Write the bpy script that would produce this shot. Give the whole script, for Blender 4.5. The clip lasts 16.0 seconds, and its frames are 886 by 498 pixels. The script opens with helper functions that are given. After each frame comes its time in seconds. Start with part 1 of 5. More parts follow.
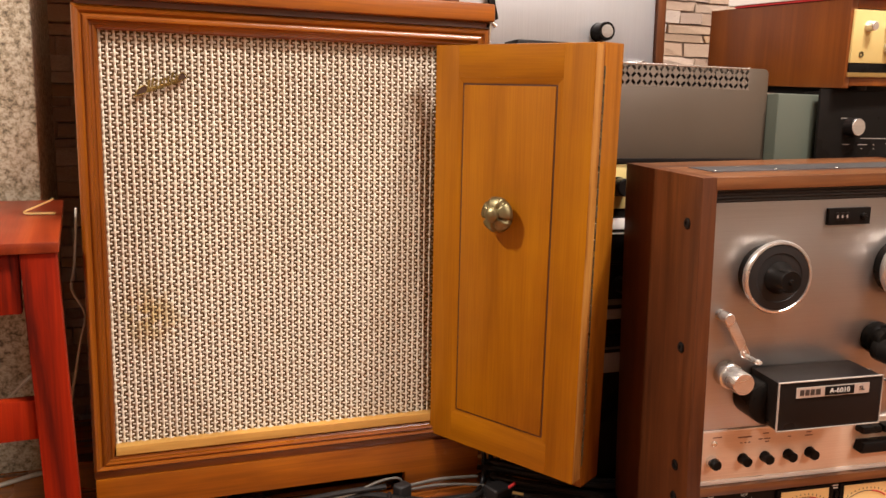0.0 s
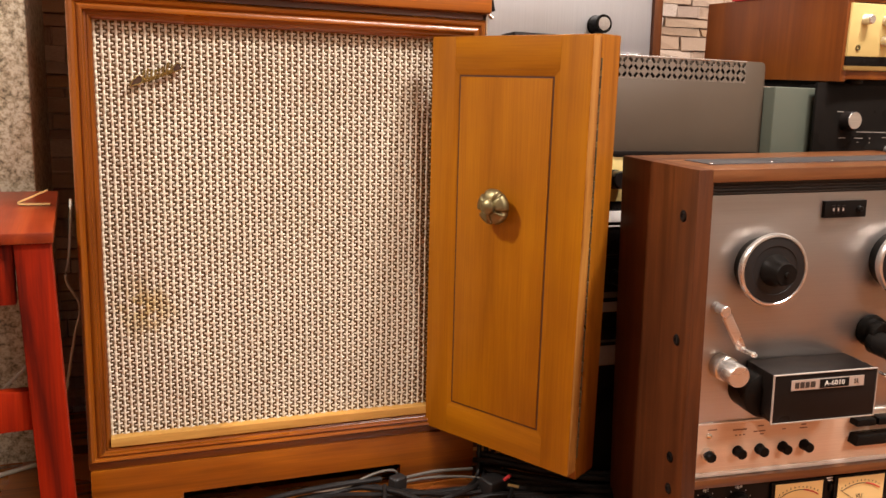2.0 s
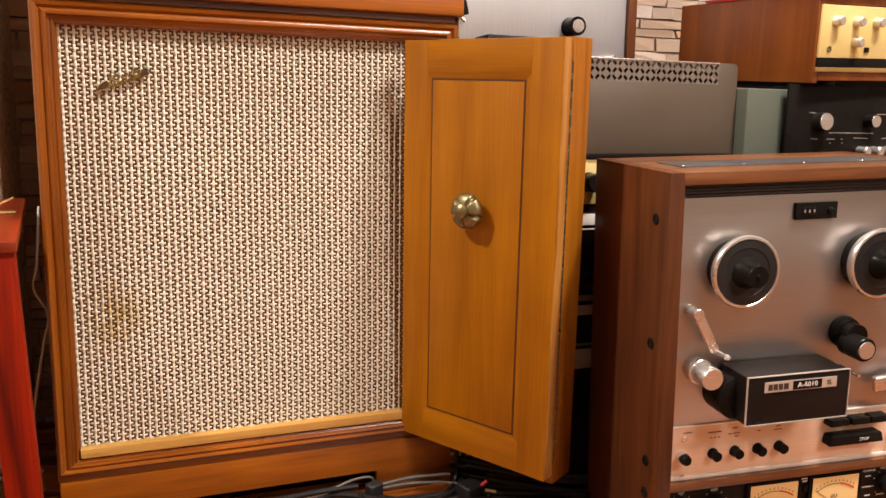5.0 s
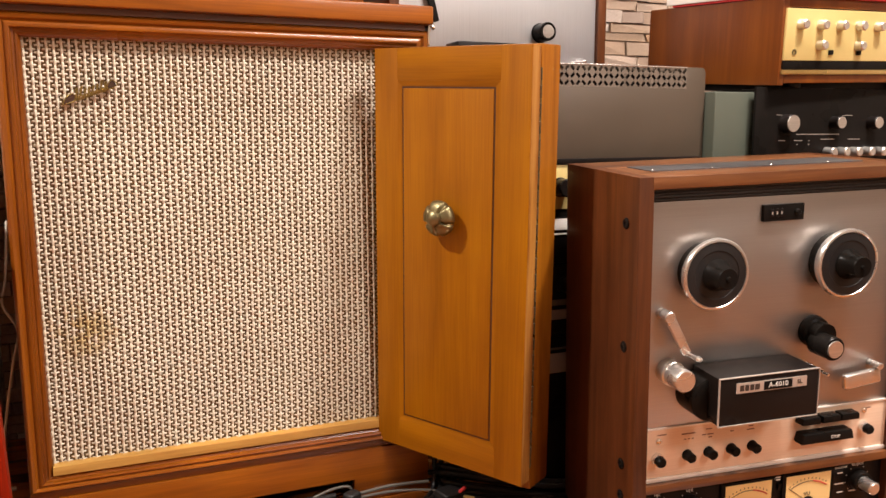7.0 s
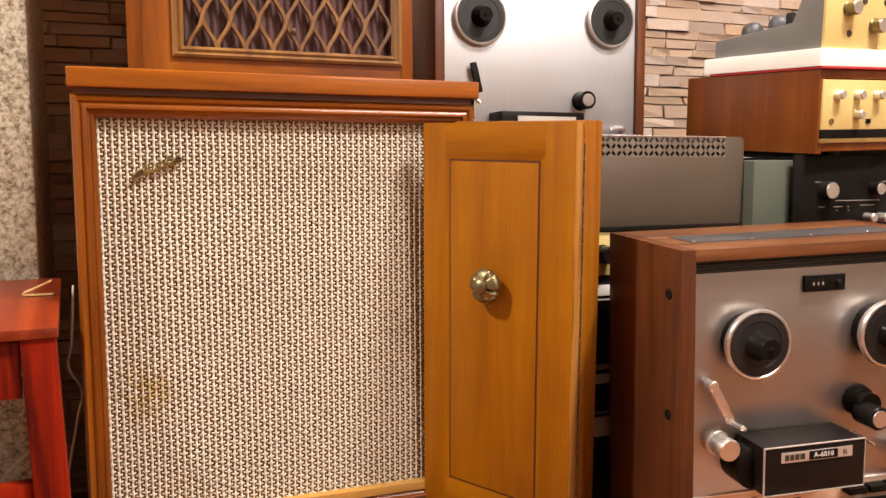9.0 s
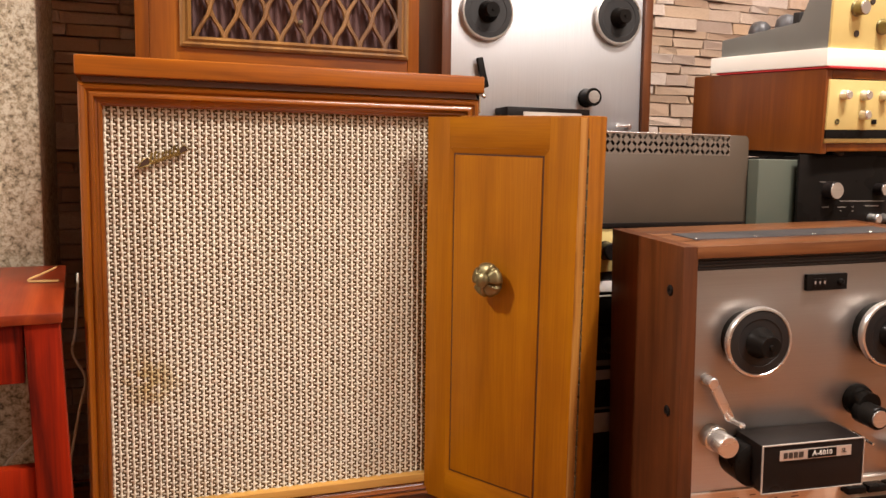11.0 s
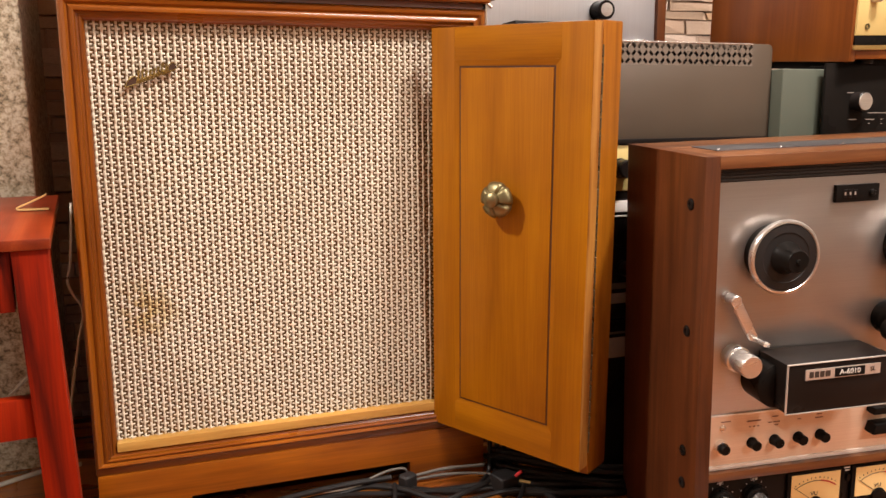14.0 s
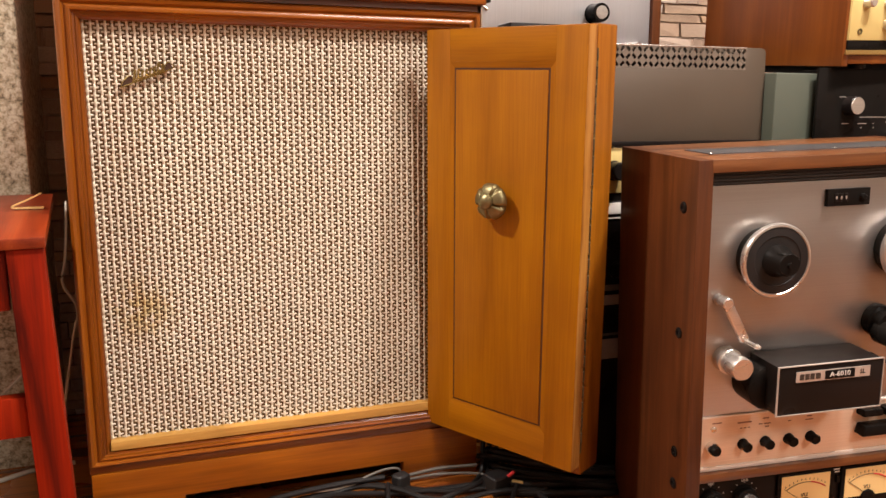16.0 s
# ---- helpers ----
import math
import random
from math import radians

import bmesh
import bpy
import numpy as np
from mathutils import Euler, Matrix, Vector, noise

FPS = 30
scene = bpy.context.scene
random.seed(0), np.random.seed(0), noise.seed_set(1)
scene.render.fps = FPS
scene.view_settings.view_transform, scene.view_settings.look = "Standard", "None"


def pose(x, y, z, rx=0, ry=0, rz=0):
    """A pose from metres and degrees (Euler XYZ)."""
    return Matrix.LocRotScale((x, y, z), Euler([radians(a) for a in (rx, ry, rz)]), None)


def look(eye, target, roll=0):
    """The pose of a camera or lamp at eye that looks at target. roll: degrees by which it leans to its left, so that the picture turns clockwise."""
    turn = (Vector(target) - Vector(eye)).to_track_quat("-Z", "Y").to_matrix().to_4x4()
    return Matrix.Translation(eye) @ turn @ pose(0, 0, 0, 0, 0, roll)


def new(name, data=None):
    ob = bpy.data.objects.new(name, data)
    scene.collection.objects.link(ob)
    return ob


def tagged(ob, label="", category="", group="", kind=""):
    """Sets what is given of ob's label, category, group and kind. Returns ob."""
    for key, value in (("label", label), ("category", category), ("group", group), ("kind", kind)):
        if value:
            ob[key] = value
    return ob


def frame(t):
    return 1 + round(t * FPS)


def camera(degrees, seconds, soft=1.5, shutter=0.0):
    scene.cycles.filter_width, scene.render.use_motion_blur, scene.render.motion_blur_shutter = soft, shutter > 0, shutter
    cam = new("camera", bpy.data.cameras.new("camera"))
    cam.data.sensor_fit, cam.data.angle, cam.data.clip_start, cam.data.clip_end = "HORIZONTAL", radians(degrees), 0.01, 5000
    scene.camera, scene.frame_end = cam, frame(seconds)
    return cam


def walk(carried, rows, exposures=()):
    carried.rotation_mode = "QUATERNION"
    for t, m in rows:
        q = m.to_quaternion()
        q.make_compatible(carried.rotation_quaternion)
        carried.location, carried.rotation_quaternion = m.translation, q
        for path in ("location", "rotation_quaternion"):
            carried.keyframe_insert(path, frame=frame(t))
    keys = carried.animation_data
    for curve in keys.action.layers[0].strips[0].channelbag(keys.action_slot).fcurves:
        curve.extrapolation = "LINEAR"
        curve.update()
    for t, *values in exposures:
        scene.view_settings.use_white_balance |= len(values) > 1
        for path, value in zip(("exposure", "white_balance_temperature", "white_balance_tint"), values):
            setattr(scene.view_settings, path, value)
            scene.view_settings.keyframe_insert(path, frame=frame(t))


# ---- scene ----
cam = camera(58.0, 16.0)
PATH = [
    (0, (0.01, 0.022, 0.669), (0.682, 1.882, 0.367), 1.0),
    (0.5, (0.009, 0.024, 0.666), (0.689, 1.881, 0.367), 1.0),
    (1, (0.012, 0.025, 0.665), (0.695, 1.88, 0.36), 1.1),
    (1.5, (0.011, 0.026, 0.665), (0.696, 1.878, 0.352), 1.1),
    (2, (0.011, 0.023, 0.665), (0.691, 1.877, 0.35), 1.2),
    (2.5, (0.011, 0.023, 0.667), (0.689, 1.878, 0.353), 1.2),
    (3, (0.01, 0.023, 0.667), (0.69, 1.878, 0.355), 1.1),
    (3.5, (0.012, 0.023, 0.669), (0.693, 1.877, 0.355), 1.0),
    (4, (0.015, 0.023, 0.67), (0.703, 1.875, 0.358), 1.0),
    (4.5, (0.022, 0.027, 0.669), (0.725, 1.873, 0.356), 1.0),
    (7, (0.037, 0.023, 0.675), (0.804, 1.846, 0.373), 0.0),
    (7.5, (0.037, 0.024, 0.677), (0.809, 1.843, 0.374), 0.1),
    (8, (0.034, 0.023, 0.677), (0.804, 1.844, 0.375), 0.1),
    (8.5, (0.022, 0.023, 0.682), (0.756, 1.864, 0.41), 0.3),
    (9, (0.006, -0.006, 0.712), (0.697, 1.861, 0.526), -0.2),
    (9.2, (-0.004, -0.02, 0.723), (0.674, 1.854, 0.558), 0.0),
    (11.3, (0.015, -0.007, 0.7), (0.694, 1.863, 0.491), 0.8),
    (11.5, (0.024, 0.012, 0.695), (0.707, 1.875, 0.445), 0.3),
    (12, (0.045, 0.038, 0.67), (0.742, 1.891, 0.387), -0.7),
    (12.5, (0.045, 0.059, 0.659), (0.753, 1.899, 0.326), -1.2),
    (13, (0.047, 0.077, 0.638), (0.735, 1.912, 0.241), -1.4),
    (13.5, (0.034, 0.058, 0.655), (0.697, 1.906, 0.273), -1.4),
    (14, (0.028, 0.038, 0.667), (0.681, 1.899, 0.331), -0.4),
    (14.5, (0.027, 0.029, 0.671), (0.679, 1.893, 0.353), -0.1),
    (15, (0.025, 0.033, 0.669), (0.685, 1.892, 0.344), 0.3),
    (15.5, (0.026, 0.032, 0.67), (0.689, 1.89, 0.339), 0.2),
    (16, (0.027, 0.033, 0.67), (0.692, 1.889, 0.333), 0.0),
]
walk(cam, [(t, look(eye, target, roll)) for t, eye, target, roll in PATH],
     [(0, 0.0), (9.0, 0.0), (11.5, -0.16), (12.0, -0.12), (12.5, 0.04), (13.5, 0.08), (14.5, 0.0), (16.0, 0.0)])

# ---- world and light ----
world = bpy.data.worlds.new("room_air")
world.use_nodes = True
scene.world = world
world.node_tree.nodes["Background"].inputs[0].default_value = (1.0, 0.80, 0.62, 1)
world.node_tree.nodes["Background"].inputs[1].default_value = 0.02


def lamp(name, eye, target, size, watts, colour, size_y=0.0):
    data = bpy.data.lights.new(name, "AREA")
    data.energy, data.color, data.size = watts, colour, size
    if size_y:
        data.shape, data.size_y = "RECTANGLE", size_y
    ob = new(name, data)
    ob.matrix_world = look(eye, target)
    return ob


WARM = (1.0, 0.905, 0.845)
lamp("ceiling_lamp_left", (-1.40, 0.95, 2.45), (0.2, 1.2, 0.4), 0.14, 74, WARM)
lamp("ceiling_lamp_key", (1.27, 0.18, 2.50), (0.4, 1.2, 0.4), 0.20, 66, WARM)
# next three are added fill lights without a known fixture
lamp("fill_light_wall", (1.75, 1.25, 2.50), (1.4, 1.8, 0.8), 0.35, 5.0, WARM)
lamp("fill_light_back", (1.7, -2.0, 2.50), (1.1, -0.6, 0.3), 0.9, 70, WARM)
lamp("fill_light_over", (0.80, 0.15, 2.55), (0.6, 0.80, 0.4), 0.45, 46, WARM)

FLOOR = 0.042


# ---- materials ----
def nodes_of(name):
    m = bpy.data.materials.new(name)
    m.use_nodes = True
    nt = m.node_tree
    return m, nt, nt.nodes["Principled BSDF"]


def node(nt, kind, **values):
    n = nt.nodes.new(kind)
    for key, value in values.items():
        n.inputs[key.replace("_", " ")].default_value = value
    return n


def coords(nt, scale=(1, 1, 1), which="Object", turn=(0, 0, 0)):
    tc = nt.nodes.new("ShaderNodeTexCoord")
    mp = nt.nodes.new("ShaderNodeMapping")
    mp.inputs["Scale"].default_value = scale
    mp.inputs["Rotation"].default_value = turn
    nt.links.new(tc.outputs[which], mp.inputs["Vector"])
    return mp.outputs["Vector"]


def ramp(nt, fac, stops):
    r = nt.nodes.new("ShaderNodeValToRGB")
    while len(r.color_ramp.elements) < len(stops):
        r.color_ramp.elements.new(0.5)
    for e, (p, c) in zip(r.color_ramp.elements, stops):
        e.position, e.color = p, (*c, 1)
    nt.links.new(fac, r.inputs[0])
    return r.outputs[0]


def mix(nt, fac, a, b, blend="MIX"):
    m = nt.nodes.new("ShaderNodeMix")
    m.data_type, m.blend_type = "RGBA", blend
    for socket, value in ((m.inputs[0], fac), (m.inputs[6], a), (m.inputs[7], b)):
        if isinstance(value, (int, float)):
            socket.default_value = value
        elif isinstance(value, tuple):
            socket.default_value = (*value, 1)
        else:
            nt.links.new(value, socket)
    return m.outputs[2]


def bump(nt, bsdf, height, strength, distance):
    b = nt.nodes.new("ShaderNodeBump")
    b.inputs["Strength"].default_value, b.inputs["Distance"].default_value = strength, distance
    nt.links.new(height, b.inputs["Height"])
    nt.links.new(b.outputs[0], bsdf.inputs["Normal"])


def span(nt, value, a, b, c, d):
    m = nt.nodes.new("ShaderNodeMapRange")
    for key, v in zip(("From Min", "From Max", "To Min", "To Max"), (a, b, c, d)):
        m.inputs[key].default_value = v
    nt.links.new(value, m.inputs["Value"])
    return m.outputs[0]


def wood(name, pale, mid, dark, along="z", rough=0.35, coat=0.3, grain=1.0, contrast=1.0, shine=0.5):
    """Timber with fibres along one axis, cloudy tone and a thin varnish."""
    m, nt, bsdf = nodes_of(name)
    long = {"x": (1.6, 26, 26), "y": (26, 1.6, 26), "z": (26, 26, 1.6)}[along]
    fine = {"x": (9, 420, 420), "y": (420, 9, 420), "z": (420, 420, 9)}[along]
    n1 = node(nt, "ShaderNodeTexNoise", Scale=1.0, Detail=5.0, Roughness=0.6, Distortion=0.5)
    nt.links.new(coords(nt, tuple(v * grain for v in long)), n1.inputs["Vector"])
    n2 = node(nt, "ShaderNodeTexNoise", Scale=1.0, Detail=2.0)
    nt.links.new(coords(nt, fine), n2.inputs["Vector"])
    n3 = node(nt, "ShaderNodeTexNoise", Scale=4.5, Detail=3.0)
    nt.links.new(coords(nt), n3.inputs["Vector"])
    k = 0.17 / contrast
    c = ramp(nt, n1.outputs[0], [(0.5 - k, dark), (0.5, mid), (0.5 + k, pale)])
    c = mix(nt, span(nt, n2.outputs[0], 0.35, 0.75, 0.0, 0.35), c, dark)
    c = mix(nt, span(nt, n3.outputs[0], 0.3, 0.7, 0.0, 0.35), c, mid, "MULTIPLY")
    nt.links.new(c, bsdf.inputs["Base Color"])
    nt.links.new(span(nt, n3.outputs[0], 0.3, 0.7, rough - 0.06, rough + 0.08), bsdf.inputs["Roughness"])
    bsdf.inputs["Coat Weight"].default_value, bsdf.inputs["Coat Roughness"].default_value = coat, 0.16
    bsdf.inputs["Specular IOR Level"].default_value = shine
    bump(nt, bsdf, n2.outputs[0], 0.12, 0.0006)
    return m


def plain(name, a, b, rough=0.5, metal=0.0, scale=40.0, rough_by=0.1, relief=0.06, depth=0.0004, coat=0.0, shine=0.5):
    """Paint, plastic or metal with faint cloudy variation, uneven gloss and fine relief."""
    m, nt, bsdf = nodes_of(name)
    n1 = node(nt, "ShaderNodeTexNoise", Scale=scale * 0.15, Detail=4.0)
    n2 = node(nt, "ShaderNodeTexNoise", Scale=scale * 12, Detail=2.0)
    v = coords(nt)
    nt.links.new(v, n1.inputs["Vector"])
    nt.links.new(v, n2.inputs["Vector"])
    c = ramp(nt, n1.outputs[0], [(0.32, a), (0.68, b)])
    nt.links.new(c, bsdf.inputs["Base Color"])
    nt.links.new(span(nt, n1.outputs[0], 0.3, 0.7, rough - rough_by, rough + rough_by), bsdf.inputs["Roughness"])
    bsdf.inputs["Metallic"].default_value = metal
    bsdf.inputs["Coat Weight"].default_value = coat
    bsdf.inputs["Specular IOR Level"].default_value = shine
    bump(nt, bsdf, n2.outputs[0], relief, depth)
    return m


def brushed(name, a, b, along="x", rough=0.32, metal=1.0):
    """Brushed sheet metal with hairlines along one axis."""
    m, nt, bsdf = nodes_of(name)
    hair = {"x": (6, 900, 1500), "z": (1500, 900, 6)}[along]
    n1 = node(nt, "ShaderNodeTexNoise", Scale=1.0, Detail=3.0)
    nt.links.new(coords(nt, hair), n1.inputs["Vector"])
    n2 = node(nt, "ShaderNodeTexNoise", Scale=7.0, Detail=3.0)
    nt.links.new(coords(nt), n2.inputs["Vector"])
    c = mix(nt, span(nt, n1.outputs[0], 0.3, 0.7, 0.0, 1.0), a, b)
    nt.links.new(c, bsdf.inputs["Base Color"])
    bsdf.inputs["Metallic"].default_value = metal
    nt.links.new(span(nt, n2.outputs[0], 0.3, 0.7, rough - 0.04, rough + 0.08), bsdf.inputs["Roughness"])
    bsdf.inputs["Anisotropic"].default_value = 0.5
    bump(nt, bsdf, n1.outputs[0], 0.10, 0.0003)
    return m


CABINET = wood("cherry_cabinet", (0.310, 0.098, 0.006), (0.235, 0.066, 0.004), (0.120, 0.029, 0.002), "z", 0.34, 0.25, 1.0, 1.0, 0.3)
CABINET_X = wood("cherry_rail", (0.37, 0.114, 0.006), (0.28, 0.078, 0.004), (0.125, 0.031, 0.002), "x", 0.30, 0.35, 1.0, 1.0, 0.3)
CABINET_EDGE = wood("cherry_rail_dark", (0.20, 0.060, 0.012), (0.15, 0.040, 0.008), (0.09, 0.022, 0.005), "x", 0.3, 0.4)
HONEY = wood("honey_door", (0.405, 0.160, 0.003), (0.335, 0.124, 0.0025), (0.205, 0.066, 0.0015), "z", 0.42, 0.04, 0.7, 0.75, 0.17)
HONEY_X = wood("honey_door_rail", (0.405, 0.160, 0.003), (0.335, 0.124, 0.0025), (0.205, 0.066, 0.0015), "x", 0.42, 0.04, 0.7, 0.8, 0.17)
HONEY_DARK = wood("worn_rear_leaf", (0.38, 0.140, 0.008), (0.29, 0.098, 0.005), (0.16, 0.044, 0.002), "z", 0.45, 0.04, 0.9, 1.2, 0.25)
LEDGE = wood("pale_ledge", (0.70, 0.45, 0.14), (0.60, 0.36, 0.09), (0.42, 0.22, 0.05), "x", 0.45, 0.2)
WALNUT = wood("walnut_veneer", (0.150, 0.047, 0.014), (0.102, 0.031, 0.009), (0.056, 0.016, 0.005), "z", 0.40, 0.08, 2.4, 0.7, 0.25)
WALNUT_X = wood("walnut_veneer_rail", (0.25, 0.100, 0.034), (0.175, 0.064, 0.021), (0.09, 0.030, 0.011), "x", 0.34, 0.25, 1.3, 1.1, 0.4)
MAHOGANY = wood("mahogany_case", (0.27, 0.085, 0.012), (0.19, 0.052, 0.007), (0.12, 0.030, 0.005), "z", 0.34, 0.2, 0.8, 0.7, 0.35)
REDWOOD = wood("red_stained_table", (0.36, 0.028, 0.003), (0.27, 0.015, 0.002), (0.07, 0.005, 0.002), "z", 0.55, 0.02, 0.8, 1.2, 0.1)
REDTOP = wood("red_stained_top", (0.32, 0.055, 0.010), (0.24, 0.032, 0.006), (0.11, 0.012, 0.003), "y", 0.36, 0.12, 0.8, 1.0, 0.3)
FLOORWOOD = wood("floor_boards", (0.46, 0.155, 0.024), (0.32, 0.096, 0.014), (0.12, 0.030, 0.006), "x", 0.24, 0.5, 1.2, 1.3)
BLACK = plain("black_plastic", (0.007, 0.006, 0.005), (0.012, 0.010, 0.009), 0.30, 0, 60, shine=0.06)
SATIN = plain("satin_black_metal", (0.008, 0.006, 0.005), (0.014, 0.010, 0.009), 0.36, 0, 40, shine=0.13)
RUBBER = plain("rubber_black", (0.008, 0.007, 0.007), (0.016, 0.014, 0.013), 0.55, 0, 60, shine=0.35)
CABLEB = plain("cable_black", (0.006, 0.005, 0.005), (0.013, 0.011, 0.010), 0.40, 0, 90, shine=0.2)
CABLEG = plain("cable_grey", (0.075, 0.068, 0.056), (0.125, 0.112, 0.092), 0.5, 0, 90)
PALEGREY = plain("pale_grey_plastic", (0.22, 0.19, 0.18), (0.30, 0.26, 0.25), 0.45, 0, 40)
CABLEW = plain("cable_white", (0.40, 0.36, 0.29), (0.52, 0.48, 0.40), 0.45, 0, 90)
CHROME = plain("polished_metal", (0.84, 0.83, 0.80), (0.90, 0.89, 0.87), 0.18, 0.9, 60, 0.05, 0.02)
SPUN = brushed("spun_aluminium", (0.60, 0.575, 0.54), (0.76, 0.735, 0.70), "x", 0.27, 0.88)
PANEL = brushed("brushed_panel", (0.405, 0.378, 0.356), (0.440, 0.413, 0.390), "x", 0.38, 0.9)
COPPER = brushed("rose_panel", (0.78, 0.555, 0.395), (0.88, 0.66, 0.49), "x", 0.46, 0.12)
LIP = brushed("bright_lip", (0.84, 0.76, 0.68), (0.92, 0.85, 0.78), "x", 0.36, 0.2)
SILVER = brushed("silver_panel", (0.60, 0.605, 0.62), (0.69, 0.695, 0.71), "z", 0.44, 0.85)
GOLD = plain("champagne_panel", (0.66, 0.50, 0.18), (0.76, 0.60, 0.25), 0.42, 0.3, 40)
GOLDTRIM = plain("gold_trim", (0.62, 0.44, 0.16), (0.75, 0.56, 0.24), 0.28, 0.9, 40)
BRONZE = plain("aged_bronze", (0.13, 0.108, 0.050), (0.24, 0.205, 0.105), 0.34, 0.9, 90, 0.1, 0.1)
GREYPAINT = plain("taupe_enamel", (0.078, 0.056, 0.038), (0.093, 0.068, 0.047), 0.42, 0.15, 30, 0.06, 0.12)
GREENPAINT = plain("grey_green_enamel", (0.076, 0.086, 0.064), (0.090, 0.101, 0.077), 0.45, 0, 30)
GREYMETAL = plain("grey_chassis", (0.17, 0.17, 0.155), (0.22, 0.22, 0.20), 0.45, 0.3, 30)
FOAM = plain("dark_slat", (0.014, 0.011, 0.010), (0.030, 0.023, 0.019), 0.55, 0, 50)
BLUEGREY = plain("dark_vent_metal", (0.042, 0.041, 0.043), (0.062, 0.060, 0.063), 0.45, 0.3, 60)
PAPER = plain("white_sheet", (0.82, 0.79, 0.72), (0.88, 0.85, 0.79), 0.7, 0, 20, 0.05, 0.15)
REDCLOTH = plain("red_cloth", (0.42, 0.015, 0.018), (0.52, 0.028, 0.028), 0.8, 0, 40, 0.05, 0.4, 0.001)
CLIPGOLD = plain("bright_brass", (0.80, 0.58, 0.22), (0.88, 0.68, 0.30), 0.38, 0.1, 60)
# taupe enamel again, lightened for the light the band catches
PERF = plain("perforated_enamel_lit", (0.17, 0.135, 0.105), (0.21, 0.17, 0.135), 0.30, 0.3, 60)
DIAL = plain("meter_dial", (0.80, 0.56, 0.22), (0.86, 0.64, 0.29), 0.5, 0, 30)
INK = plain("dark_ink", (0.03, 0.02, 0.015), (0.05, 0.035, 0.025), 0.6, 0, 30)
REDINK = plain("red_ink", (0.45, 0.03, 0.02), (0.55, 0.05, 0.03), 0.6, 0, 30)
WHITEINK = plain("white_ink", (0.70, 0.66, 0.60), (0.80, 0.76, 0.70), 0.5, 0, 30)
BROWNINK = plain("brown_ink", (0.20, 0.09, 0.06), (0.26, 0.12, 0.08), 0.6, 0, 30)
BADGE = plain("badge_silver", (0.52, 0.47, 0.42), (0.62, 0.57, 0.51), 0.35, 0.5, 60)
PLASTER = plain("plaster", (0.52, 0.44, 0.34), (0.62, 0.53, 0.42), 0.85, 0, 10, 0.05, 0.2)
CEILPAINT = plain("ceiling_paint", (0.68, 0.63, 0.56), (0.76, 0.71, 0.64), 0.85, 0, 10, 0.05, 0.2)
DARKCLOTH = plain("dark_pleated_cloth", (0.050, 0.020, 0.018), (0.080, 0.034, 0.028), 0.85, 0, 50, 0.05, 0.5, 0.001)
BACKCLOTH = plain("weave_backing", (0.17, 0.110, 0.050), (0.22, 0.145, 0.070), 0.9, 0, 80, 0.05, 0.3)
BADGEGOLD = plain("tarnished_gold", (0.26, 0.19, 0.06), (0.40, 0.30, 0.11), 0.38, 0.8, 90, 0.1, 0.1)
BADGEDARK = plain("badge_brown", (0.035, 0.016, 0.009), (0.06, 0.028, 0.014), 0.4, 0, 60)
EDGEWOOD = wood("worn_door_edge", (0.50, 0.27, 0.075), (0.40, 0.18, 0.035), (0.22, 0.075, 0.012), "z", 0.5, 0.03, 1.6, 1.3, 0.25)
LATTICE = wood("lattice_wood", (0.26, 0.125, 0.026), (0.19, 0.084, 0.017), (0.10, 0.040, 0.009), "z", 0.45, 0.1)


def weave_material():
    m, nt, bsdf = nodes_of("woven_grille_cloth")
    v = coords(nt)
    n1 = node(nt, "ShaderNodeTexNoise", Scale=3.2, Detail=4.0)
    n2 = node(nt, "ShaderNodeTexNoise", Scale=1400.0, Detail=2.0)
    n3 = node(nt, "ShaderNodeTexNoise", Scale=55.0, Detail=3.0)
    for n in (n1, n2, n3):
        nt.links.new(v, n.inputs["Vector"])
    geo = nt.nodes.new("ShaderNodeNewGeometry")
    c = ramp(nt, n1.outputs[0], [(0.30, (0.585, 0.520, 0.400)), (0.70, (0.645, 0.585, 0.465))])
    c = mix(nt, span(nt, geo.outputs["Random Per Island"], 0, 1, 0.0, 0.16), c, (0.52, 0.42, 0.29))
    # an old stain low on the cloth
    tc = nt.nodes.new("ShaderNodeTexCoord")
    d = nt.nodes.new("ShaderNodeVectorMath")
    d.operation = "DISTANCE"
    d.inputs[1].default_value = (0.088, 0.020, 0.378)
    nt.links.new(tc.outputs["Object"], d.inputs[0])
    near = span(nt, d.outputs["Value"], 0.012, 0.062, 1.0, 0.0)
    blot = nt.nodes.new("ShaderNodeMath")
    blot.operation = "MULTIPLY"
    nt.links.new(near, blot.inputs[0])
    nt.links.new(span(nt, n3.outputs[0], 0.43, 0.53, 0.0, 0.95), blot.inputs[1])
    c = mix(nt, blot.outputs[0], c, (0.44, 0.33, 0.14))
    nt.links.new(c, bsdf.inputs["Base Color"])
    bsdf.inputs["Roughness"].default_value = 0.62
    bsdf.inputs["Sheen Weight"].default_value = 0.15
    bump(nt, bsdf, n2.outputs[0], 0.35, 0.0005)
    return m


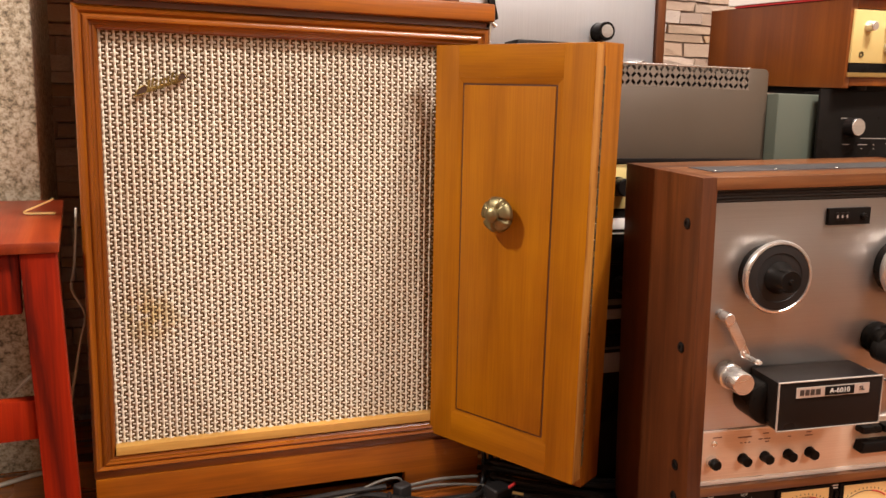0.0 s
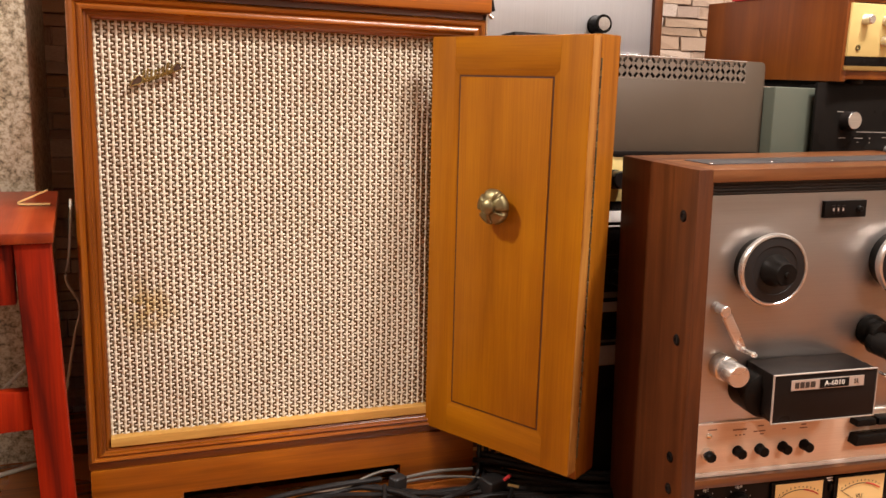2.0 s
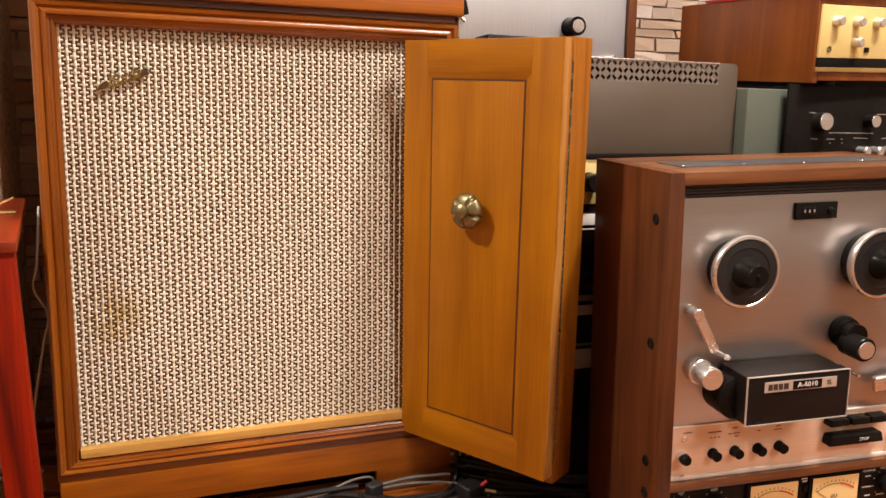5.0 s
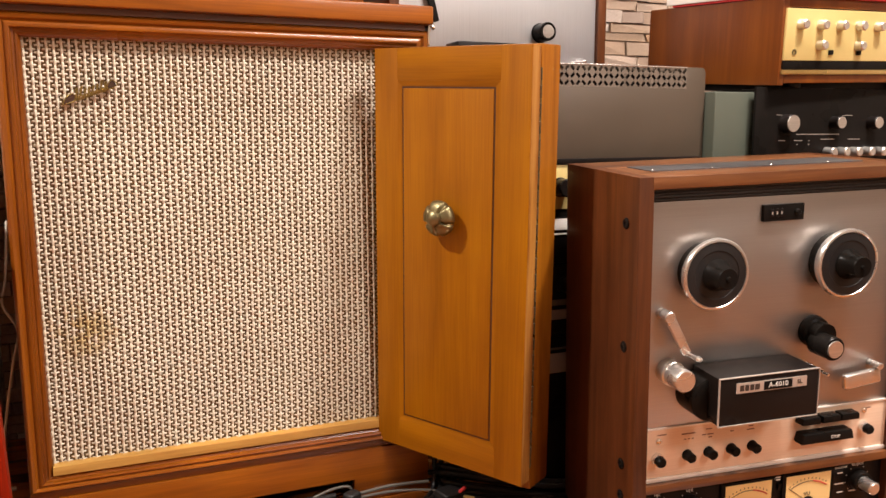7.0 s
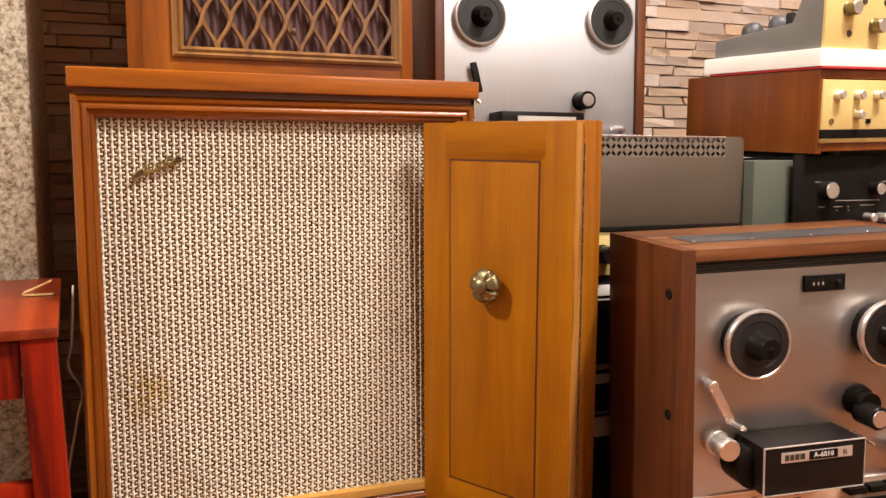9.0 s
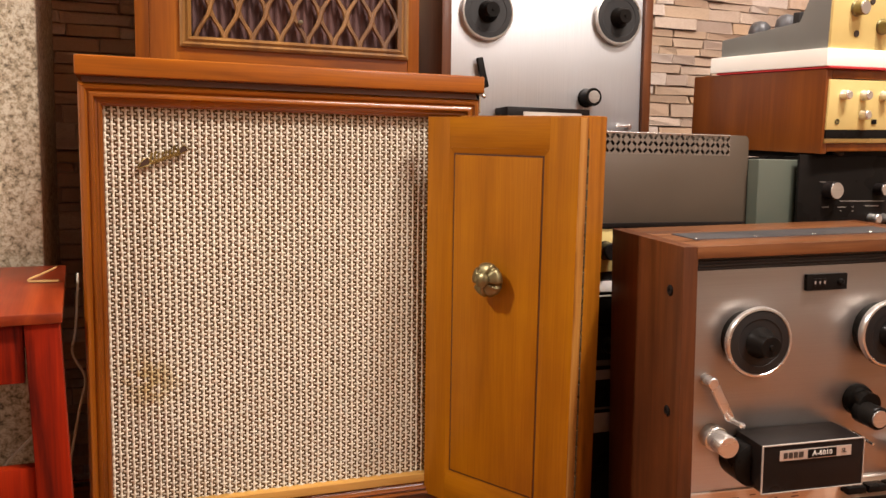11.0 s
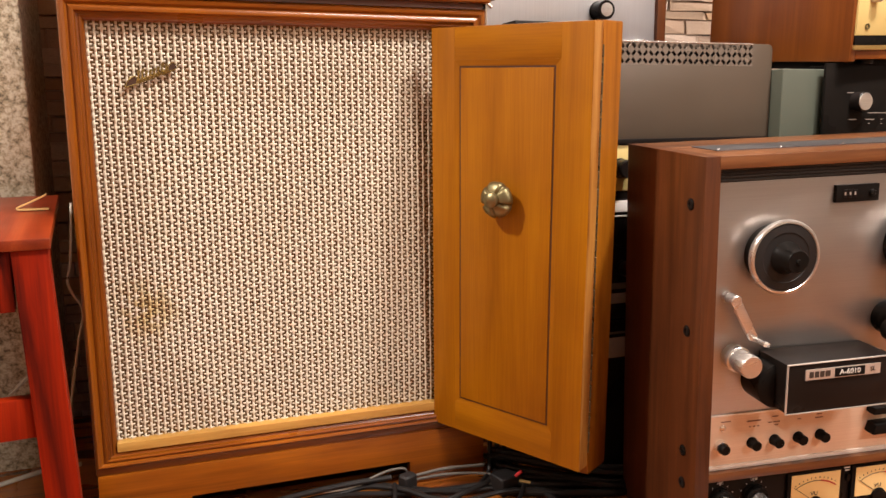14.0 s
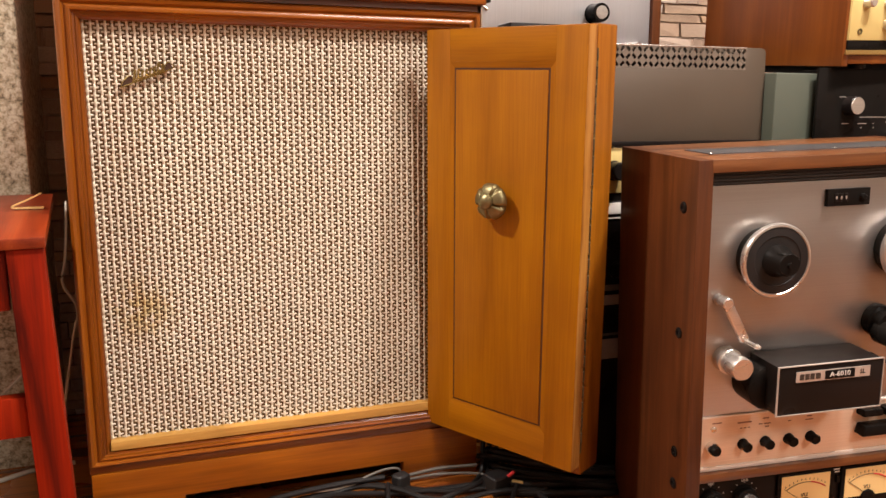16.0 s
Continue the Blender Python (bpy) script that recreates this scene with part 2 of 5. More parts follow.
def granite_material():
    m, nt, bsdf = nodes_of("speckled_granite")
    v = coords(nt)
    a = node(nt, "ShaderNodeTexNoise", Scale=115.0, Detail=5.0, Roughness=0.66, Distortion=0.2)
    b = node(nt, "ShaderNodeTexVoronoi", Scale=95.0)
    d = node(nt, "ShaderNodeTexNoise", Scale=9.0, Detail=3.0)
    e = node(nt, "ShaderNodeTexNoise", Scale=300.0, Detail=2.0)
    for n in (a, b, d, e):
        nt.links.new(v, n.inputs["Vector"])
    c = ramp(nt, a.outputs[0], [(0.35, (0.07, 0.058, 0.04)), (0.41, (0.26, 0.225, 0.15)), (0.50, (0.44, 0.39, 0.28)), (0.60, (0.62, 0.60, 0.48))])
    c = mix(nt, span(nt, b.outputs["Distance"], 0.10, 0.24, 0.45, 0.0), c, (0.16, 0.12, 0.085))
    c = mix(nt, span(nt, d.outputs[0], 0.35, 0.65, 0.0, 0.22), c, (0.42, 0.35, 0.22))
    c = mix(nt, span(nt, e.outputs[0], 0.55, 0.7, 0.0, 0.4), c, (0.05, 0.045, 0.04))
    nt.links.new(c, bsdf.inputs["Base Color"])
    bsdf.inputs["Roughness"].default_value = 0.42
    bump(nt, bsdf, a.outputs[0], 0.25, 0.003)
    return m


def stone_material():
    m, nt, bsdf = nodes_of("split_ledgestone")
    info = nt.nodes.new("ShaderNodeObjectInfo")
    geo = nt.nodes.new("ShaderNodeNewGeometry")
    v = coords(nt)
    a = node(nt, "ShaderNodeTexNoise", Scale=24.0, Detail=5.0, Roughness=0.62)
    b = node(nt, "ShaderNodeTexNoise", Scale=120.0, Detail=4.0)
    add = nt.nodes.new("ShaderNodeMath")
    add.operation = "ADD"
    nt.links.new(info.outputs["Random"], add.inputs[0])
    nt.links.new(geo.outputs["Random Per Island"], add.inputs[1])
    fr = nt.nodes.new("ShaderNodeMath")
    fr.operation = "FRACT"
    nt.links.new(add.outputs[0], fr.inputs[0])
    nt.links.new(v, a.inputs["Vector"])
    nt.links.new(v, b.inputs["Vector"])
    tone = ramp(nt, fr.outputs[0], [(0.0, (0.40, 0.25, 0.15)), (0.25, (0.50, 0.39, 0.31)), (0.45, (0.46, 0.28, 0.14)), (0.62, (0.60, 0.50, 0.43)), (0.82, (0.32, 0.23, 0.18)), (1.0, (0.52, 0.37, 0.24))])
    c = mix(nt, span(nt, a.outputs[0], 0.35, 0.68, 0.0, 0.6), tone, (0.25, 0.165, 0.11))
    c = mix(nt, span(nt, b.outputs[0], 0.45, 0.7, 0.0, 0.3), c, (0.48, 0.40, 0.34))
    nt.links.new(c, bsdf.inputs["Base Color"])
    bsdf.inputs["Roughness"].default_value = 0.78
    bump(nt, bsdf, a.outputs[0], 0.6, 0.006)
    return m


WEAVE, GRANITE, STONE = weave_material(), granite_material(), stone_material()


# ---- shapes ----
def bm_box(x0, x1, y0, y1, z0, z1, bevel=0.0, seg=2):
    bm = bmesh.new()
    bmesh.ops.create_cube(bm, size=1.0)
    for v in bm.verts:
        v.co = Vector(((x0 + x1) / 2 + v.co.x * (x1 - x0), (y0 + y1) / 2 + v.co.y * (y1 - y0), (z0 + z1) / 2 + v.co.z * (z1 - z0)))
    if bevel:
        bmesh.ops.bevel(bm, geom=bm.edges[:], offset=bevel, segments=seg, profile=0.6, affect="EDGES")
    return bm


def bm_lathe(profile, origin=(0, 0, 0), axis=(0, -1, 0), seg=40):
    """Turned shape: (radius, distance along the axis) rows."""
    bm = bmesh.new()
    ax = Vector(axis).normalized()
    turn = ax.to_track_quat("Z", "Y").to_matrix()
    o = Vector(origin)
    rings = []
    for r, h in profile:
        if r < 1e-6:
            rings.append([bm.verts.new(o + turn @ Vector((0, 0, h)))])
        else:
            rings.append([bm.verts.new(o + turn @ Vector((r * math.cos(2 * math.pi * i / seg), r * math.sin(2 * math.pi * i / seg), h))) for i in range(seg)])
    for a, b in zip(rings, rings[1:]):
        for i in range(seg):
            j = (i + 1) % seg
            loop = [a[i % len(a)], a[j % len(a)], b[j % len(b)], b[i % len(b)]]
            loop = list(dict.fromkeys(loop))
            if len(loop) > 2:
                bm.faces.new(loop)
    bmesh.ops.recalc_face_normals(bm, faces=bm.faces[:])
    return bm


def bm_rod(p0, p1, r, r1=None, seg=20):
    p0, p1 = Vector(p0), Vector(p1)
    d = (p1 - p0).length
    r1 = r if r1 is None else r1
    e = min(r, r1) * 0.15
    return bm_lathe([(0, 0), (r - e, 0), (r, e), (r1, d - e), (r1 - e, d), (0, d)], p0, p1 - p0, seg)


def bm_prism(outline, y0, y1, bevel=0.0):
    """An outline in x and z, given depth along y."""
    bm = bmesh.new()
    front = [bm.verts.new((x, y0, z)) for x, z in outline]
    back = [bm.verts.new((x, y1, z)) for x, z in outline]
    bm.faces.new(front)
    bm.faces.new(back[::-1])
    n = len(outline)
    for i in range(n):
        bm.faces.new((front[i], back[i], back[(i + 1) % n], front[(i + 1) % n]))
    bmesh.ops.recalc_face_normals(bm, faces=bm.faces[:])
    if bevel:
        bmesh.ops.bevel(bm, geom=bm.edges[:], offset=bevel, segments=2, profile=0.6, affect="EDGES")
    return bm


def smooth_path(points, steps=8):
    p = [Vector(q) for q in points]
    p = [p[0] * 2 - p[1], *p, p[-1] * 2 - p[-2]]
    out = []
    for i in range(1, len(p) - 2):
        for k in range(steps):
            t = k / steps
            a, b, c, d = p[i - 1], p[i], p[i + 1], p[i + 2]
            out.append(0.5 * ((2 * b) + (c - a) * t + (2 * a - 5 * b + 4 * c - d) * t * t + (3 * b - a - 3 * c + d) * t ** 3))
    return [*out, p[-2]]


def bm_tube(points, r, seg=10, steps=8):
    bm = bmesh.new()
    path = smooth_path(points, steps)
    rings, up = [], Vector((0.13, 0.21, 0.97))
    for i, q in enumerate(path):
        d = (path[min(i + 1, len(path) - 1)] - path[max(i - 1, 0)]).normalized()
        s = d.cross(up).normalized()
        n = s.cross(d)
        rings.append([bm.verts.new(q + r * (s * math.cos(2 * math.pi * k / seg) + n * math.sin(2 * math.pi * k / seg))) for k in range(seg)])
    for a, b in zip(rings, rings[1:]):
        for k in range(seg):
            bm.faces.new((a[k], a[(k + 1) % seg], b[(k + 1) % seg], b[k]))
    bm.faces.new(rings[0][::-1])
    bm.faces.new(rings[-1])
    bmesh.ops.recalc_face_normals(bm, faces=bm.faces[:])
    return bm


def bm_rail(side, x0, x1, z0, z1, profile, low=1.0):
    """One mitred side of a picture-frame moulding; profile rows are (inset, y); low narrows the bottom."""
    ends = {"top": ((0, 1), (1, 1)), "bottom": ((1, 0), (0, 0)), "left": ((0, 0), (0, 1)), "right": ((1, 1), (1, 0))}[side]
    bm = bmesh.new()
    rows = []
    for ex, ez in ends:
        rows.append([bm.verts.new((x0 + d if ex == 0 else x1 - d, y, z0 + d * low if ez == 0 else z1 - d)) for d, y in profile])
    n = len(profile)
    for i in range(n):
        j = (i + 1) % n
        bm.faces.new((rows[0][i], rows[0][j], rows[1][j], rows[1][i]))
    bm.faces.new(rows[0])
    bm.faces.new(rows[1][::-1])
    bmesh.ops.recalc_face_normals(bm, faces=bm.faces[:])
    return bm


def bm_join(*many):
    mesh = bpy.data.meshes.new("joining")
    out = bmesh.new()
    for bm in many:
        bm.to_mesh(mesh)
        bm.free()
        out.from_mesh(mesh)
    bpy.data.meshes.remove(mesh)
    return out


def bm_moved(bm, m):
    bm.transform(m)
    return bm


def thing(name, m, label, category, group="", kind=""):
    ob = new(name)
    ob.empty_display_size = 0.02
    ob.matrix_world = m
    return tagged(ob, label, category, group, kind)


def part(name, bm, material, parent=None, label="", smooth=35, m=None):
    me = bpy.data.meshes.new(name)
    bm.to_mesh(me)
    bm.free()
    me.materials.append(material)
    if smooth:
        me.polygons.foreach_set("use_smooth", [True] * len(me.polygons))
        me.set_sharp_from_angle(angle=radians(smooth))
    ob = new(name, me)
    if parent is not None:
        ob.parent = parent
    if m is not None:
        ob.matrix_basis = m
    return tagged(ob, label)


def lettering(name, words, size, material, parent, m, depth=0.0004):
    curve = bpy.data.curves.new(name, "FONT")
    curve.body, curve.size, curve.extrude = words, size, depth
    curve.align_x, curve.align_y, curve.resolution_u = "CENTER", "CENTER", 2
    tmp = new("tmp", curve)
    me = bpy.data.meshes.new_from_object(tmp.evaluated_get(bpy.context.evaluated_depsgraph_get()))
    bpy.data.objects.remove(tmp)
    bpy.data.curves.remove(curve)
    me.name = name
    me.materials.append(material)
    ob = new(name, me)
    ob.parent = parent
    ob.matrix_basis = m
    return ob


def structure(name, bm, material, label, category):
    return tagged(part(name, bm, material, None, "", 0), label, category, "", "structure")


FRONT = pose(0, 0, 0, 90, 0, 0)  # turns flat lettering to face the viewer

# ---- structure ----
structure("floor", bm_box(-2.4, 3.6, -3.0, 2.2, -0.06, FLOOR), FLOORWOOD, "glossy reddish-brown wooden floor under the equipment", "floor")
wall_back = structure("wall_north", bm_box(-2.4, 3.6, 1.83, 2.2, 0.0, 2.6), PLASTER, "back wall faced with split ledgestone", "wall")
structure("wall_south", bm_box(-2.4, 3.6, -3.12, -3.0, 0.0, 2.6), PLASTER, "plain plastered wall behind the viewer", "wall")
structure("wall_west", bm_box(-2.52, -2.4, -3.0, 2.2, 0.0, 2.6), PLASTER, "plain plastered side wall of the room", "wall")
structure("wall_east", bm_box(3.6, 3.72, -3.0, 2.2, 0.0, 2.6), PLASTER, "plain plastered side wall of the room", "wall")
structure("ceiling", bm_box(-2.52, 3.72, -3.12, 2.2, 2.6, 2.7), CEILPAINT, "plain painted ceiling of the room", "ceiling")
structure("pillar", bm_box(-1.2, -0.177, 1.560, 1.825, 0.0, 2.6, 0.003), GRANITE, "rough speckled grey granite pillar against the wall", "pillar")

# ---- loudspeaker ----
SX0, SX1, SY, SZ0 = -0.092, 0.533, 1.260, 0.146
speaker = thing("loudspeaker", pose(SX0, SY, 0), "large cherry-wood floor loudspeaker with woven cream grille cloth", "loudspeaker")
W = SX1 - SX0
H0, H1 = SZ0, 0.829
part("carcass", bm_join(bm_box(0.002, 0.020, 0.03, 0.50, H0, H1), bm_box(W - 0.020, W - 0.002, 0.03, 0.50, H0, H1), bm_box(0.02, W - 0.02, 0.48, 0.50, H0, H1), bm_box(0.02, W - 0.02, 0.03, 0.48, H0, H0 + 0.018), bm_box(0.02, W - 0.02, 0.03, 0.48, H1 - 0.018, H1)), CABINET, speaker)
MOULD = [(0.0, 0.030), (0.0, 0.006), (0.002, 0.002), (0.005, 0.0), (0.009, 0.001), (0.0110, 0.0040), (0.0124, 0.0046), (0.0138, 0.0032), (0.017, 0.002), (0.0205, 0.003), (0.0222, 0.0075), (0.0248, 0.0085), (0.0268, 0.0078), (0.029, 0.009), (0.0305, 0.012), (0.032, 0.014), (0.032, 0.030)]
for side, mat_ in (("top", CABINET_X), ("bottom", CABINET_X), ("left", CABINET), ("right", CABINET)):
    part("frame_rail" if side in ("top", "bottom") else "frame_stile", bm_rail(side, 0, W, H0, H1, MOULD, 0.69), mat_, speaker, "", 40)
part("ledge", bm_prism([(0.032, H0 + 0.022), (W - 0.032, H0 + 0.022), (W - 0.032, H0 + 0.036), (0.032, H0 + 0.036)], 0.006, 0.0265, 0.0015), LEDGE, speaker, "pale bare-wood ledge under the cloth")
part("cloth_backing", bm_box(0.032, W - 0.032, 0.0265, 0.036, H0 + 0.03, H1 - 0.028), BACKCLOTH, speaker, "dark backing behind the weave")

PITCH, RISE = 0.0096, 0.0110


def weave():
    """Cords up and down, each with short cross floats, staggered from column to column."""
    verts, faces = [], []
    x0, x1, z0, z1 = 0.034, W - 0.034, H0 + 0.036, H1 - 0.030

    def sheet(grid):
        base, nr, nc = len(verts), len(grid), len(grid[0])
        for row in grid:
            verts.extend(row)
        for i in range(nr - 1):
            for j in range(nc - 1):
                a = base + i * nc + j
                faces.append((a, a + 1, a + nc + 1, a + nc))

    columns, rows = int((x1 - x0) / PITCH), int((z1 - z0) / RISE) + 1
    for i in range(columns + 1):
        for j in range(rows + 1):
            cx = x0 + i * PITCH + random.uniform(-0.0004, 0.0004)
            cz = z0 + (j + 0.5 * (i % 2)) * RISE + random.uniform(-0.0005, 0.0005)
            if cz > z1 or cx > x1:
                continue
            w, h = PITCH * 0.190, RISE * 0.52
            grid = []
            for s in (-1.0, -0.72, -0.3, 0.3, 0.72, 1.0):
                k = w * (0.92 + 0.14 * (1 - s * s))
                y = 0.0228 - 0.0016 * (1 - s * s)
                grid.append([(cx - k, y + 0.0011, cz + s * h), (cx - k * 0.5, y, cz + s * h), (cx + k * 0.5, y, cz + s * h), (cx + k, y + 0.0011, cz + s * h)])
            sheet(grid)
            a, b = PITCH * 0.60, RISE * 0.140
            grid = []
            for s in (-1.0, -0.6, -0.25, 0.25, 0.6, 1.0):
                y = 0.0244 - 0.0022 * (1 - s * s)
                grid.append([(cx + s * a, y + 0.0014, cz - b), (cx + s * a, y, cz - b * 0.4), (cx + s * a, y, cz + b * 0.4), (cx + s * a, y + 0.0014, cz + b)])
            sheet(grid)
    me = bpy.data.meshes.new("grille_cloth")
    me.from_pydata(verts, [], faces)
    me.polygons.foreach_set("use_smooth", [True] * len(me.polygons))
    me.materials.append(WEAVE)
    ob = new("grille_cloth", me)
    ob.parent = speaker
    return tagged(ob, "cream and brown basket-woven grille cloth, slightly stained", kind="stuff")


weave()
# script badge, drawn as a plain slanted scroll of looped strokes between two dark pointed ends
BX, BZ, BY = -0.012 - SX0, 0.709, 0.0165
ALONG = Vector((0.942, 0.0, 0.336))
UPRIGHT = Vector((0.10, 0.0, 0.995))


def on_badge(u, v, out=0.0):
    return Vector((BX, BY - out, BZ)) + ALONG * u + UPRIGHT * v


def bm_plate(corners, out0, out1):
    bm = bmesh.new()
    low = [bm.verts.new(on_badge(u, v, out0)) for u, v in corners]
    high = [bm.verts.new(on_badge(u, v, out1)) for u, v in corners]
    bm.faces.new(low)
    bm.faces.new(high[::-1])
    for k in range(len(corners)):
        bm.faces.new((low[k], low[k - 1], high[k - 1], high[k]))
    bmesh.ops.recalc_face_normals(bm, faces=bm.faces[:])
    return bm


badge = part("badge", bm_plate([(-0.001, -0.0045), (0.070, -0.0035), (0.074, -0.0005), (0.004, -0.0015)], -0.0012, 0.0008), BADGEGOLD, speaker, "tarnished gold script badge")
for corners in ([(-0.001, -0.0035), (0.018, -0.0030), (0.013, 0.0080), (0.003, 0.0050)], [(0.058, -0.0025), (0.075, -0.0010), (0.071, 0.0070), (0.065, 0.0090)]):
    part("badge_end", bm_plate(corners, 0.0, 0.0012), BADGEDARK, badge, "dark pointed end of the badge")
    edge = [on_badge(u, v, 0.0014) for u, v in corners] + [on_badge(*corners[0], 0.0014)]
    part("badge_edge", bm_tube(edge, 0.0008, 6, 3), BADGEGOLD, badge)
for k in range(8):
    u, tall = 0.0165 + k * 0.0058, (0.0135 if k in (0, 1, 6) else 0.0092)
    loop = [on_badge(u, -0.003, 0.001), on_badge(u + 0.0016, tall * 0.5, 0.0016), on_badge(u + 0.0032, tall, 0.0016), on_badge(u + 0.0006, tall * 0.8, 0.0012), on_badge(u + 0.0030, 0.0, 0.0014), on_badge(u + 0.0056, 0.0008, 0.0012)]
    part("badge_stroke", bm_tube(loop, 0.0011, 6, 4), BADGEGOLD, badge)
# base with an arched opening
NX0, NX1, NZ = 0.042 - SX0, 0.396 - SX0, 0.082
part("plinth", bm_prism([(0.002, FLOOR), (NX0, FLOOR), (NX0, NZ), (NX1, NZ), (NX1, FLOOR), (W - 0.002, FLOOR), (W - 0.002, 0.134), (0.002, 0.134)], 0.003, 0.024, 0.0025), CABINET_X, speaker)
part("plinth_side", bm_box(0.002, 0.022, 0.024, 0.49, FLOOR, 0.134, 0.001), CABINET, speaker)
part("plinth_side", bm_box(W - 0.022, W - 0.002, 0.024, 0.49, FLOOR, 0.134, 0.001), CABINET, speaker)
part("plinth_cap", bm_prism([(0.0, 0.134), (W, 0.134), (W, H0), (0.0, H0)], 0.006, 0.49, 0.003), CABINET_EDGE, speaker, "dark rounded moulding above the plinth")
top = part("top_board", bm_box(-0.003, W + 0.004, -0.010, 0.51, 0.8375, 0.8665, 0.004, 3), CABINET_X, speaker)
# the dark wood colour adds to the shade in this recess
part("top_rebate", bm_box(0.006, W - 0.006, 0.004, 0.50, 0.829, 0.8375), CABINET_EDGE, speaker, "groove under the top, its shade put into darker wood")
hinge = part("latch", bm_join(bm_rod((W + 0.004, 0.012, 0.842), (W + 0.014, 0.010, 0.834), 0.0035), bm_box(W, W + 0.003, 0.004, 0.03, 0.806, 0.850, 0.0008)), CHROME, speaker, "small chrome door latch")

BROWNLINE = plain("dark_brown_line", (0.045, 0.012, 0.004), (0.07, 0.02, 0.007), 0.5)
DULL = plain("dull_hinge_metal", (0.05, 0.035, 0.018), (0.10, 0.07, 0.035), 0.6, 0.5, 90)
# bifold door, folded open
DOOR = pose(0.432, 1.235, 0.795, 2.2, 2.0, -59.1)
door = thing("folding_door", DOOR, "honey-coloured wooden bifold speaker door folded open", "door")
DW, DH, DT = 0.281, 0.648, 0.024
I0, I1, J0, J1 = 0.055, 0.222, -0.058, -0.590
leaf = part("front_leaf", bm_box(0, DW, 0.003, DT, -DH, 0, 0.0015), HONEY, door)
for name, x0, x1, z0, z1, mt in (("door_stile", 0, I0 - 0.0100, -DH, 0, HONEY), ("door_stile", I1 + 0.0100, DW, -DH, 0, HONEY), ("door_rail", I0 - 0.0100, I1 + 0.0100, J0 + 0.0100, 0, HONEY_X), ("door_rail", I0 - 0.0100, I1 + 0.0100, -DH, J1 - 0.0100, HONEY_X)):
    part(name, bm_box(x0, x1, 0, 0.003, z0, z1, 0.0003), mt, leaf)
part("door_panel", bm_box(I0 + 0.0016, I1 - 0.0016, 0.0003, 0.003, J1 + 0.0016, J0 - 0.0016, 0.0005), HONEY, leaf)
for side in ("top", "bottom", "left", "right"):
    part("panel_chamfer", bm_rail(side, I0 - 0.0100, I1 + 0.0100, J1 - 0.0100, J0 + 0.0100, [(0, 0.003), (0, 0.0), (0.0086, 0.0014), (0.0086, 0.003)]), HONEY if side in ("left", "right") else HONEY_X, leaf, "", 0)
    part("inlay", bm_rail(side, I0 - 0.001, I1 + 0.001, J1 - 0.001, J0 + 0.001, [(0, 0.003), (0, 0.0016), (0.0022, 0.0016), (0.0022, 0.003)]), BROWNLINE, leaf, "thin dark inlaid line", 0)
part("rear_leaf", bm_box(0.040, DW - 0.003, DT + 0.0085, DT + 0.062, -DH - 0.019, 0.0025, 0.0015), HONEY_DARK, door)
part("edge_strip", bm_box(DW, DW + 0.0006, 0.0012, DT - 0.0006, -DH + 0.001, -0.001), EDGEWOOD, leaf, "paler worn edge of the door leaf", 0)
part("hinge_leaf", bm_box(DW - 0.004, DW - 0.0005, DT + 0.0004, DT + 0.0066, -DH + 0.02, -0.03), BRONZE, door, "tarnished piano hinge")
for k in range(24):
    part("hinge_knuckle", bm_rod((DW - 0.0015, DT + 0.0035, -0.03 - k * 0.0245), (DW - 0.0015, DT + 0.0035, -0.047 - k * 0.0245), 0.0026, None, 8), DULL, door)
# lobed knob
KU, KZ = 0.139, -0.250
knob = part("knob", bm_lathe([(0, 0), (0.012, 0), (0.011, 0.006), (0.008, 0.012), (0.012, 0.016)], (KU, 0, KZ)), BRONZE, door, "aged bronze flower-shaped knob")
FLAT = Matrix.Diagonal((1, 0.80, 1, 1))
bm = bm_lathe([(0.010, 0.011), (0.021, 0.0125), (0.0265, 0.018), (0.0275, 0.024), (0.0245, 0.031), (0.018, 0.0365), (0.010, 0.0385), (0, 0.0385)], (0, 0, 0), (0, -1, 0), 90)
for v in bm.verts:
    a = math.atan2(v.co.z, v.co.x) + 0.25
    r = math.hypot(v.co.x, v.co.z)
    if r > 0.002:
        g = abs(math.cos(2.5 * a)) ** 26 * min(1, r / 0.012)
        v.co.x, v.co.z = v.co.x * (1 - 0.12 * g), v.co.z * (1 - 0.12 * g)
        v.co.y += 0.005 * g
part("petals", bm_moved(bm, Matrix.Translation((KU, 0, KZ)) @ FLAT), BRONZE, knob, "", 60)
part("bud", bm_moved(bm_lathe([(0.0095, 0.034), (0.0118, 0.040), (0.0112, 0.046), (0.0075, 0.0505), (0, 0.0525)]), Matrix.Translation((KU + 0.001, 0, KZ + 0.002)) @ FLAT), BRONZE, knob)

# small horn cabinet on top
HX0, HX1, HY, HZ = -0.013, 0.436, 1.300, 0.8665
horn = thing("horn_cabinet", pose(HX0, HY, HZ), "small wooden horn cabinet with diamond lattice front standing on the loudspeaker", "speaker cabinet")
# upper part is unseen; height made up to keep lamps off the left wall
HW, HH = HX1 - HX0, 0.60
LX0, LX1, LZ0, LZ1 = 0.051 - HX0, 0.416 - HX0, 0.026, HH - 0.030
